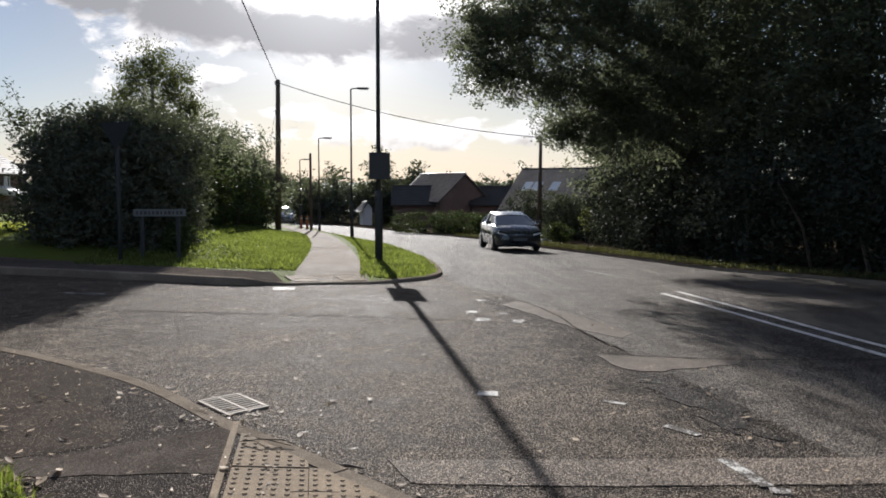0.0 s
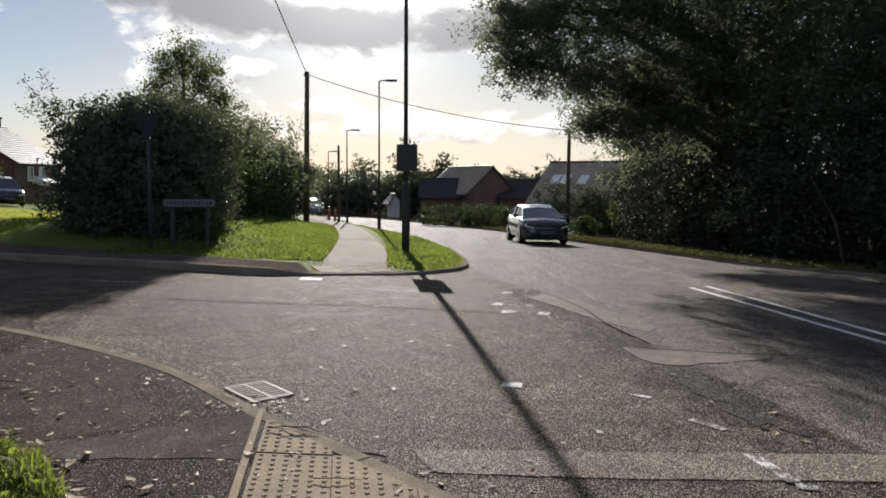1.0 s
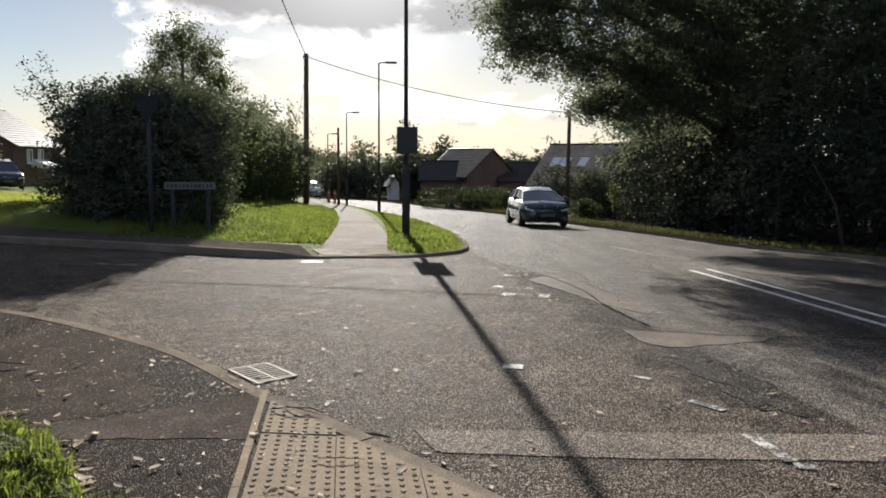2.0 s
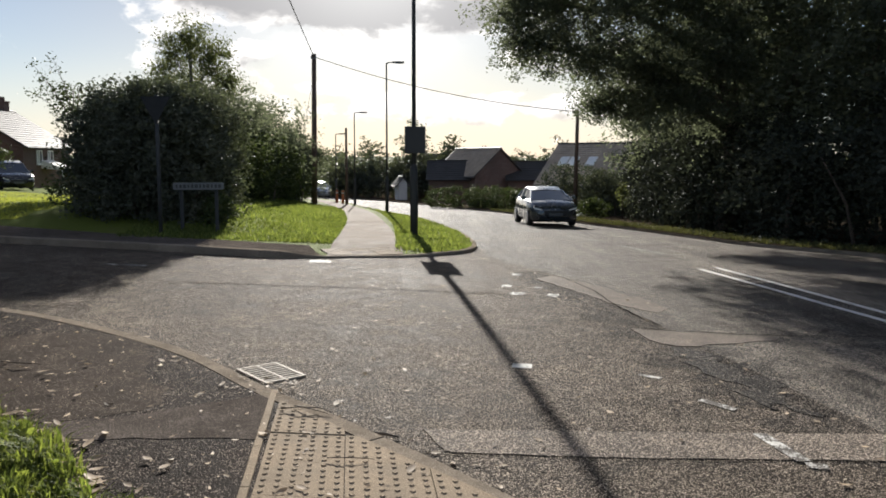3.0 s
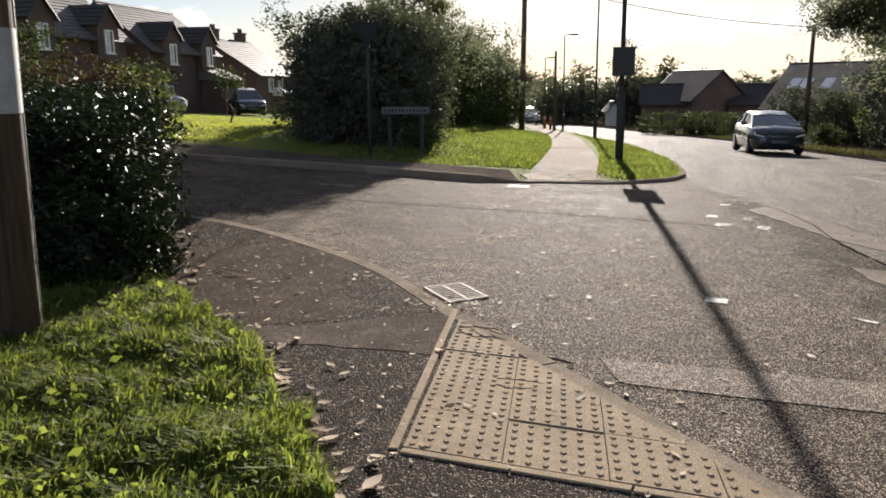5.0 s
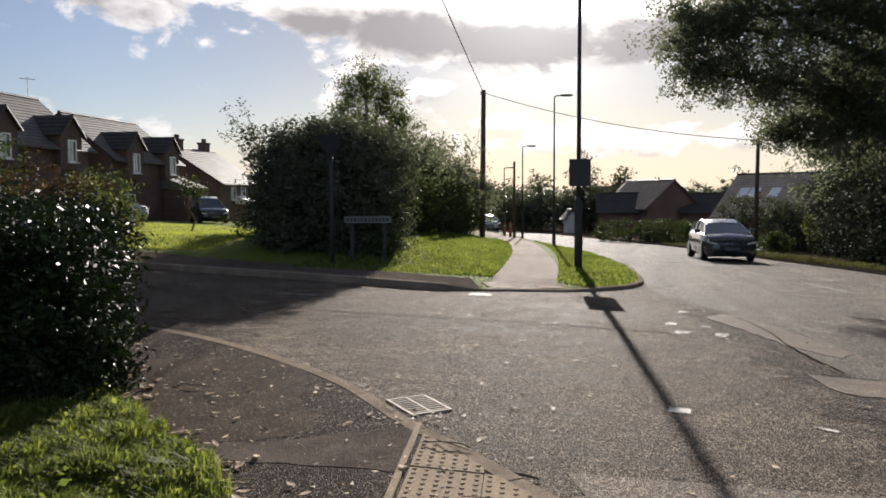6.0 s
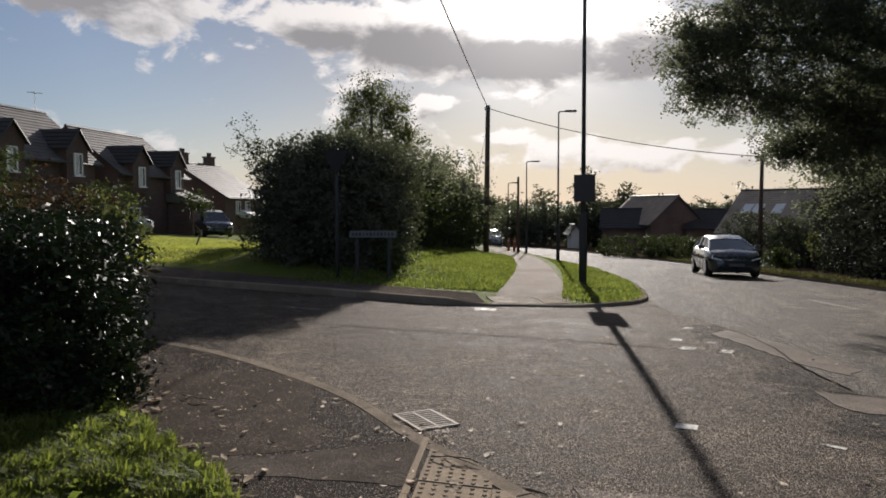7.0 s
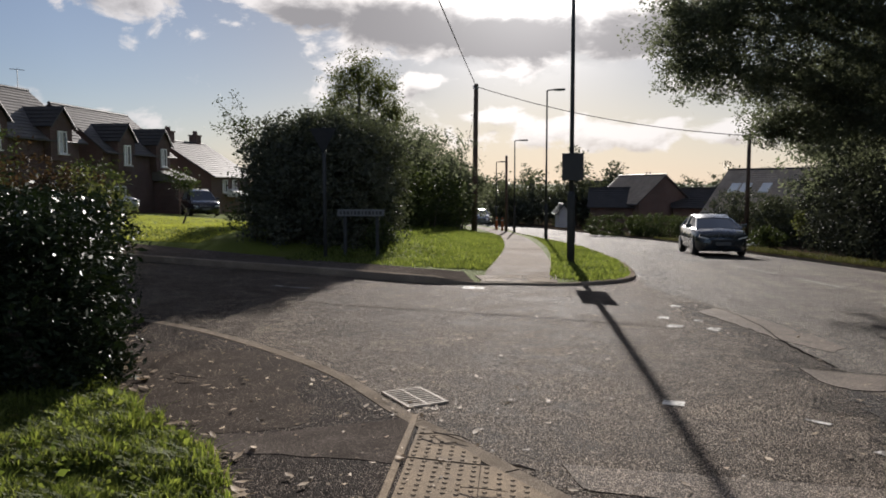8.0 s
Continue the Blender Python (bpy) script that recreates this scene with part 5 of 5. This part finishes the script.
        part("daytime_lamp", a_box((0.30, 0.03, 0.05), (s * 0.64, -hl - 0.005, 0.665), 0.005, (0, s * -14, 0)), "lamp_glass", t)
        part("rear_light", a_box((0.14, 0.06, 0.3), (s * 0.64, hl - 0.02, 0.82), 0.02), "lamp_red", t)
        for y in (-hl + 0.82, hl - 0.78):
            wh = part("wheel", a_tube([(s * 0.68, y, 0.335), (s * 0.72, y, 0.335), (s * 0.87, y, 0.335), (s * 0.905, y, 0.335)], [0.28, 0.335, 0.335, 0.29], 20), "rubber", t, smooth=True)
            part("rim", a_tube([(s * 0.9, y, 0.335), (s * 0.915, y, 0.335)], [0.23, 0.21], 14), "alloy", wh)
    part("grille", a_box((0.85, 0.05, 0.2), (0, -hl + 0.0, 0.52), 0.03), "trim_black", t)
    part("grille", a_box((1.1, 0.05, 0.1), (0, -hl + 0.06, 0.3), 0.02), "trim_black", t)
    part("number_plate", a_box((0.52, 0.02, 0.11), (0, -hl - 0.03, 0.46), 0.004), "sign_back", t)
    return t


car(pose(3.62, 30.6, ground_z(3.62, 30.6) + 0.014, -1.5, 0, 5), "car_dark", "dark grey hatchback with headlights, on the main road", 4.1, 1.8, 1.44)
car(pose(-12.9, 77, ground_z(-12.9, 77) + 0.11, -2, 0, 14), "car_silver", "silver parked car beyond the telegraph pole")
car(pose(-26.5, 36.6, far_z(-26.5, 36.6), 0, 0, 120), "car_silver", "silver car parked before the brick houses")
car(pose(-25.6, 45.6, far_z(-25.6, 45.6), 0, 0, 40), "car_black", "black car parked before the brick houses", 4.4, 1.85, 1.65)


# ======== small things on the verges ========
def bollard(x, y):
    t = empty("bollard", pose(x, y, far_z(x, y)), "short weathered orange-brown verge bollard beside the path", "bollard", "verge bollards")
    part("post", a_tube([(0, 0, -0.1), (0, 0, 0.85), (0, 0, 0.92)], [0.09, 0.08, 0.04], 10), "orange_post", t, smooth=True)
    part("band", a_tube([(0, 0, 0.68), (0, 0, 0.76)], [0.086, 0.085], 10), "sign_white", t)


bollard(-8.0, 55.2)
bollard(-7.35, 53.4)
for x, y, r in [(5.75, 38.2, 0.17), (6.25, 37.8, 0.2), (5.95, 37.5, 0.12)]:
    bm = bmesh.new()
    bmesh.ops.create_icosphere(bm, subdivisions=2, radius=r)
    for v in bm.verts:
        v.co *= 1 + 0.25 * noise.noise(v.co * 6 + Vector((x, y, 0)))
        v.co.z *= 0.7
    st = part("stone", bm, "render_white", smooth=True)
    st.matrix_basis = pose(x, y, ground_z(x, y) + 0.12 + r * 0.4)
    tagged(st, "white painted stone on the grass verge", "stone", "white verge stones")


# ======== kerbs, tactile slabs ========
def kerb_run(name, line, length, width, top, foot, label, near_only=None, sign=-1):
    """Kerbstones end to end along a line, each a stone of its own with a rounded arris."""
    holder = tagged(new(name), label, "", "", "structure")
    acc, start, run = 0.0, 0, []
    runs = []
    for i in range(1, len(line)):
        acc += (line[i] - line[i - 1]).length
        if acc >= length:
            runs.append(line[start:i + 1])
            acc, start = 0.0, i
    for seg in runs:
        if near_only and not near_only(seg[0]):
            continue
        pts = resample(seg, 4)
        d0, d1 = (pts[1] - pts[0]).normalized(), (pts[-1] - pts[-2]).normalized()
        pts[0] += d0 * 0.004
        pts[-1] -= d1 * 0.004
        bm = bmesh.new()
        rings = []
        j = 0.002 * rng.normal()
        back = side_of(pts, sign * width)
        edge = side_of(pts, sign * 0.016)
        for p, q, e in zip(pts, back, edge):
            zt, zb = top(p.x, p.y) + j, foot(p.x, p.y)
            rings.append([bm.verts.new(v) for v in ((p.x, p.y, zb), (p.x, p.y, zt - 0.014), (e.x, e.y, zt), (q.x, q.y, zt), (q.x, q.y, zb))])
        for a, b in zip(rings, rings[1:]):
            for k in range(4):
                bm.faces.new((a[k], a[k + 1], b[k + 1], b[k]))
        bm.faces.new(rings[0][::-1]), bm.faces.new(rings[-1])
        bmesh.ops.recalc_face_normals(bm, faces=bm.faces)
        part("kerbstone", bm, "kerb", holder)
    return holder


kerb_run("kerb_near", NEAR_KERB, 0.9, 0.125, lambda x, y: near_z(x, y) + 0.004, lambda x, y: ground_z(x, y) - 0.1, "low worn concrete kerb almost flush with the road", lambda p: p.y > -6 and p.x > -16)
kerb_run("kerb_far", FAR_KERB, 0.9, 0.125, lambda x, y: far_z(x, y) + 0.016, lambda x, y: ground_z(x, y) - 0.1, "raised grey concrete kerb, dropped at the footpath", lambda p: p.x > -24 and p.y < 75, 1)
kerb_run("kerb_right", RIGHT_KERB, 1.8, 0.125, lambda x, y: ground_z(x, y) + 0.085, lambda x, y: ground_z(x, y) - 0.1, "low grey concrete kerb across the main road", lambda p: p.y > 4 and p.y < 80)


def clip(poly, a, b):
    """Keeps the part of a polygon on the right of the line a to b."""
    def side(p):
        return (b[0] - a[0]) * (p[1] - a[1]) - (b[1] - a[1]) * (p[0] - a[0])
    out = []
    for i, p in enumerate(poly):
        q = poly[(i + 1) % len(poly)]
        s, t = side(p), side(q)
        if s <= 0:
            out.append(p)
        if s * t < 0:
            f = s / (s - t)
            out.append((p[0] + (q[0] - p[0]) * f, p[1] + (q[1] - p[1]) * f))
    return out


def tactile_grid(holder, o, u, v, ni, nj, height, a=None, b=None):
    """Blister slabs laid along u and v from o, cut off at the line a to b if there is one."""
    for i in range(ni):
        for j in range(nj):
            g = 0.006
            cs = [(i + g, j + g), (i + 1 - g, j + g), (i + 1 - g, j + 1 - g), (i + g, j + 1 - g)]
            poly = [tuple(o + u * p + v * q) for p, q in cs]
            if a:
                poly = clip(poly, a, b)
            if len(poly) < 3:
                continue
            n = len(poly)
            if abs(sum(poly[k][0] * poly[(k + 1) % n][1] - poly[(k + 1) % n][0] * poly[k][1] for k in range(n))) < 0.016:
                continue
            tilt = 0.002 * rng.normal()

            def z(x, y):
                return height(x, y) + tilt

            bm = bmesh.new()
            lo = [bm.verts.new((x, y, z(x, y) - 0.04)) for x, y in poly]
            hi = [bm.verts.new((x, y, z(x, y))) for x, y in poly]
            for k in range(n):
                bm.faces.new((lo[k], lo[(k + 1) % n], hi[(k + 1) % n], hi[k]))
            bm.faces.new(hi)
            for p in range(6):
                for q in range(6):
                    c = o + u * (i + (p + 0.5) / 6) + v * (j + (q + 0.5) / 6)
                    if a and (b[0] - a[0]) * (c.y - a[1]) - (b[1] - a[1]) * (c.x - a[0]) > -0.05:
                        continue
                    r0, r1 = [], []
                    for k in range(8):
                        ca, sa = math.cos(k * math.tau / 8), math.sin(k * math.tau / 8)
                        r0.append(bm.verts.new((c.x + ca * 0.0155, c.y + sa * 0.0155, z(c.x, c.y) - 0.001)))
                        r1.append(bm.verts.new((c.x + ca * 0.0105, c.y + sa * 0.0105, z(c.x, c.y) + 0.005)))
                    for k in range(8):
                        bm.faces.new((r0[k], r0[(k + 1) % 8], r1[(k + 1) % 8], r1[k]))
                    bm.faces.new(r1)
            bmesh.ops.recalc_face_normals(bm, faces=bm.faces)
            part("tactile_slab", bm, "tactile", holder)


def tactile():
    holder = tagged(new("tactile_paving"), "buff blister tactile paving at the dropped kerb", "", "", "structure")
    tactile_grid(holder, Vector((-0.84, 2.96)), Vector((0.418, -0.034)), Vector((-0.052, 0.408)), 5, 6, lambda x, y: near_z(x, y) + 0.008, (-1.30, 5.03), (0.76, 2.74))
    for p0, p1 in (((-0.873, 2.93), (-1.153, 5.0)), ((-0.84, 2.93), (1.0, 2.78))):
        line = resample([p0, p1], 5)
        for s, t in zip(line, line[1:]):
            d = (t - s).normalized()
            m = (s + t) / 2
            e = part("edging_stone", a_box(((t - s).length - 0.008, 0.042, 0.06), (0, 0, 0), 0.004), "tactile", holder)
            e.matrix_basis = pose(m.x, m.y, near_z(m.x, m.y) - 0.021, 0, 0, math.degrees(math.atan2(d.y, d.x)))
    far = tagged(new("tactile_paving_far"), "buff blister tactile paving where the footpath meets the road", "", "", "structure")
    tactile_grid(far, Vector((-2.06, 13.42)), Vector((0.40, 0.165)), Vector((-0.155, 0.37)), 3, 2, lambda x, y: far_z(x, y) + 0.022)


tactile()


# ======== fallen leaves, twigs, grass ========
def curled_leaf(L, W, curl, name="fallen_leaf"):
    bm = bmesh.new()
    prof = [(-0.5, 0.0), (-0.3, 0.34), (0.0, 0.5), (0.28, 0.32), (0.5, 0.0)]
    mid = [bm.verts.new((0, u * L, abs(u) ** 1.5 * curl * L)) for u, _ in prof]
    for s in (-1, 1):
        side = [mid[0]] + [bm.verts.new((s * w * W, u * L, abs(u) ** 1.5 * curl * L + w * W * 0.22)) for u, w in prof[1:4]] + [mid[4]]
        for k in range(4):
            vs = [mid[k], mid[k + 1], side[k + 1], side[k]]
            vs = [v for i, v in enumerate(vs) if v not in vs[:i]]
            bm.faces.new(vs)
    tube(bm, [(0, -0.5 * L, 0.25 * curl * L), (0, -0.75 * L, 0.004)], 0.0016, 4)
    bmesh.ops.recalc_face_normals(bm, faces=bm.faces)
    me = bpy.data.meshes.new(name)
    bm.to_mesh(me)
    bm.free()
    me.materials.append(M["fallen"])
    return me


def surface_z(x, y):
    """Top of whatever lies on the near side."""
    nk = min(NEAR_KERB, key=lambda p: (p.x - x) ** 2 + (p.y - y) ** 2)
    i = NEAR_KERB.index(nk)
    t = (NEAR_KERB[min(i + 1, 259)] - NEAR_KERB[max(i - 1, 0)])
    inside = t.x * (y - nk.y) - t.y * (x - nk.x) < 0
    return (near_z(x, y) + 0.014, True) if inside else (ground_z(x, y) + 0.006, False)


leaf_kinds = [curled_leaf(0.075, 0.034, 0.12), curled_leaf(0.055, 0.03, 0.2), curled_leaf(0.095, 0.04, 0.1), curled_leaf(0.05, 0.022, 0.05), curled_leaf(0.065, 0.036, 0.3)]
for me in leaf_kinds:
    me.polygons.foreach_set("use_smooth", [True] * len(me.polygons))


def scatter_leaves():
    lr = random.Random(5)
    spots = []
    edge = [p for p in VERGE_EDGE if 1.8 < p.y < 6.2]
    for _ in range(180):
        p = lr.choice(edge)
        spots.append((p.x + abs(lr.gauss(0.0, 0.16)) + 0.01, p.y + lr.gauss(0, 0.1)))
    for _ in range(70):
        spots.append((lr.uniform(-4.6, -0.6), lr.uniform(3.2, 8.2)))
    for _ in range(12):
        spots.append((lr.gauss(-1.25, 0.3), lr.gauss(5.25, 0.2)))
    for _ in range(22):
        spots.append((lr.uniform(-0.9, 0.6), lr.uniform(2.6, 4.6)))
    for _ in range(16):
        spots.append((lr.uniform(-4.0, 2.2), lr.uniform(3.6, 9.5)))
    n = 0
    for x, y in spots:
        z, pav = surface_z(x, y)
        ob = new("fallen_leaf", lr.choice(leaf_kinds))
        s = lr.uniform(0.8, 1.6) if n < 180 else lr.uniform(0.55, 1.15)
        ob.matrix_basis = pose(x, y, z, lr.gauss(0, 8), lr.gauss(0, 8), lr.uniform(0, 360)) @ Matrix.Diagonal((s, s, s, 1))
        tagged(ob, "curled dry brown leaf lying on the pavement" if pav else "dry pale leaf lying on the asphalt road", "leaf", "fallen leaves")
        n += 1
    # countless small ones further off
    pts = []
    for _ in range(2600):
        x, y = lr.uniform(-9, 2.5), lr.uniform(3.2, 15.0)
        if lr.random() < 0.45 + 0.5 * noise.noise((x * 0.5, y * 0.5, 3)):
            z, _p = surface_z(x, y)
            if y < 12.7 + 0.02 * x:
                pts.append((x, y, z + 0.008))
    near_pts = []
    for _ in range(900):
        x, y = lr.uniform(-4.8, -0.6), lr.uniform(2.6, 8.0)
        if surface_z(x, y)[1]:
            near_pts.append((x, y, near_z(x, y) + 0.012))
    for _ in range(60):
        near_pts.append((lr.gauss(-1.1, 0.2), lr.gauss(5.15, 0.12), near_z(-1.15, 5.2) + 0.016))
    me = leaves_mesh("leaf_fragments", near_pts, 0.026, slim=0.45, spread=0.5, fold=0.15, flat=True)
    tagged(part_mesh("leaf_fragments", me, "fallen"), "small broken dry leaf pieces over the near pavement", "leaf litter", "", "stuff")
    for _ in range(130):
        k = lr.randrange(0, 60)
        a, b = PATH_LEFT[k], PATH_RIGHT[k]
        q = a.lerp(b, lr.choice((abs(lr.gauss(0, 0.12)), 1 - abs(lr.gauss(0, 0.12)), lr.random())))
        pts.append((q.x, q.y, far_z(q.x, q.y) + 0.022))
    me = leaves_mesh("leaf_litter", pts, 0.042, slim=0.45, spread=0.5, fold=0.06, flat=True)
    tagged(part_mesh("leaf_litter", me, "fallen"), "scattered small dry leaves over road and path", "leaf litter", "", "stuff")


scatter_leaves()


def twig(pts, r, label):
    line = [(x, y, surface_z(x, y)[0] + 0.008 + dz) for x, y, dz in pts]
    tagged(part("twig", a_tube(line, [r] * (len(line) - 1) + [r * 0.4], 6), "bark", smooth=True), label, "twig")


twig([(-0.44, 4.25, 0.0), (-0.37, 4.22, 0.01), (-0.29, 4.2, 0.0)], 0.010, "short brown stick lying on the kerb edge")
twig([(-1.02, 4.56, 0.0), (-0.9, 4.53, 0.02), (-0.78, 4.55, 0.01), (-0.7, 4.5, 0.0)], 0.004, "small forked dark twig on the tactile paving")
twig([(-0.95, 4.62, 0.0), (-0.84, 4.52, 0.015), (-0.72, 4.47, 0.0)], 0.004, "small dark twig on the tactile paving")
twig([(-0.62, 3.78, 0.0), (-0.5, 3.76, 0.01), (-0.38, 3.77, 0.0)], 0.003, "thin brown twig lying in a slab joint")
twig([(-3.3, 5.6, 0.0), (-3.1, 5.5, 0.012), (-2.95, 5.52, 0.0)], 0.004, "small dark twig on the pavement")


def blades(name, pts, tall, wide, mat, label, lean=0.5):
    """Bent blades of grass as one mesh."""
    c = np.asarray(pts, float)
    n = len(c)
    a = rng.random(n) * math.tau
    side = np.stack([np.cos(a), np.sin(a), np.zeros(n)], 1)
    out = np.stack([-np.sin(a), np.cos(a), np.zeros(n)], 1)
    tuft = np.array([[0.8 + 0.75 * noise.noise((p[0] * 3.2, p[1] * 3.2, 11)) + 0.45 * noise.noise((p[0] * 9, p[1] * 9, 4))] for p in c])
    h = tall * (0.45 + 0.75 * rng.random((n, 1))) * tuft.clip(0.3, 1.5)
    w = wide * (0.6 + 0.8 * rng.random((n, 1)))
    k = lean * (0.2 + rng.random((n, 1))) * h
    up = np.array((0, 0, 1.0))
    v = np.empty((n, 5, 3))
    v[:, 0], v[:, 1] = c - side * w, c + side * w
    m = c + up * h * 0.6 + out * k * 0.35
    v[:, 2], v[:, 3] = m + side * w * 0.75, m - side * w * 0.75
    v[:, 4] = c + up * h * (1 - 0.25 * lean) + out * k
    idx = np.arange(n)[:, None] * 5
    loops = np.concatenate([idx + np.array([[0, 1, 2, 3]]), idx + np.array([[3, 2, 4]])], 1).reshape(-1)
    me = bpy.data.meshes.new(name)
    me.vertices.add(n * 5)
    me.vertices.foreach_set("co", v.reshape(-1))
    me.loops.add(n * 7)
    me.loops.foreach_set("vertex_index", loops.astype(np.int32))
    me.polygons.add(n * 2)
    st = (np.arange(n)[:, None] * 7 + np.array([[0, 4]])).reshape(-1)
    me.polygons.foreach_set("loop_start", st.astype(np.int32))
    me.update(calc_edges=True)
    return tagged(part_mesh(name, me, mat), label, "grass", "", "stuff")


def verge_x(y):
    best = min(VERGE_EDGE, key=lambda p: abs(p.y - y) + (0 if p.y < 6 else 9))
    return best.x


def near_grass():
    pts, broad = [], []
    vx = {round(y * 50): verge_x(y) for y in np.arange(1.0, 5.2, 0.02)}
    for _ in range(150000):
        y = 1.2 + 3.8 * rng.random()
        x = -5.2 + 4.6 * rng.random()
        e = vx.get(round(y * 50), -3) + 0.12 * noise.noise((x * 2, y * 4, 0)) + 0.03
        if x > e or rng.random() > 0.55 + 0.6 * noise.noise((x * 1.5, y * 1.5, 7)) + 0.3:
            continue
        z = ground_z(x, y) + 0.025 + 0.05 * step(-x - 0.9, 0, 1.2)
        (broad if rng.random() < 0.03 + 0.16 * max(0, noise.noise((x * 3, y * 3, 2))) else pts).append((x, y, z))
    blades("grass_blades", pts, 0.15, 0.0042, "blade_near", "lush unmown green grass on the near verge", 0.9)
    dry = [p for k, p in enumerate(pts) if k % 45 == 0]
    blades("dry_grass", dry, 0.12, 0.0036, "blade_dry", "straw-coloured dead blades among the near grass", 1.3)
    b = np.array(broad) + np.array((0, 0, 0.075)) + rng.normal(size=(len(broad), 3)) * np.array((0, 0, 0.025))
    tagged(part_mesh("clover", leaves_mesh("clover", b, 0.035, slim=0.6, spread=0.5, fold=0.08), "blade_near"), "small broad weeds and clover among the grass", "weeds", "", "stuff")


near_grass()


def far_grass():
    pts = []
    for _ in range(90000):
        y = 13.6 + 30 * rng.random() ** 1.5
        pl = path_left_x(y)
        if rng.random() < 0.45:
            # strip between path and main road
            x = pl + 1.2 + 3.2 * rng.random()
            lim = FAR_EDGE(y)
            if x > lim - 0.12 or x < pl + 1.16 + 0.07 * (y - 13) * 0.3:
                continue
        else:
            x = pl - 0.03 - 4.2 * rng.random() ** 1.2
            if y < 15.0 + 0.0 * x:
                continue
        pts.append((x, y, far_z(x, y)))
    blades("grass_blades", pts, 0.10, 0.009, "blade", "short green grass on the verge and bank by the path", 0.7)
    pts = []
    for _ in range(60000):
        y = 17 + 22 * rng.random() ** 1.3
        x = -9.5 - (y * 0.55) * rng.random()
        pts.append((x, y, far_z(x, y)))
    blades("lawn_grass", pts, 0.045, 0.012, "blade_lawn", "short sunlit grass of the lawn", 0.6)
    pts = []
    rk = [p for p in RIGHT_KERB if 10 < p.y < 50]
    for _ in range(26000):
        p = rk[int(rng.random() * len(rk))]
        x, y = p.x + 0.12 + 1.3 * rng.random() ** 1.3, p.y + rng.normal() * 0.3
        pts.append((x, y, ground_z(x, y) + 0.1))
    # dull verge grass, its tint darkened for the shade it lies in
    blades("grass_blades", pts, 0.13, 0.011, "blade_dull", "ragged dull grass along the kerb, darkened for shade under the trees", 0.7)


def FAR_EDGE(y):
    best = min((p for p in FAR_KERB if p.x > -9 and p.y > 14.2), key=lambda p: abs(p.y - y))
    return best.x


far_grass()
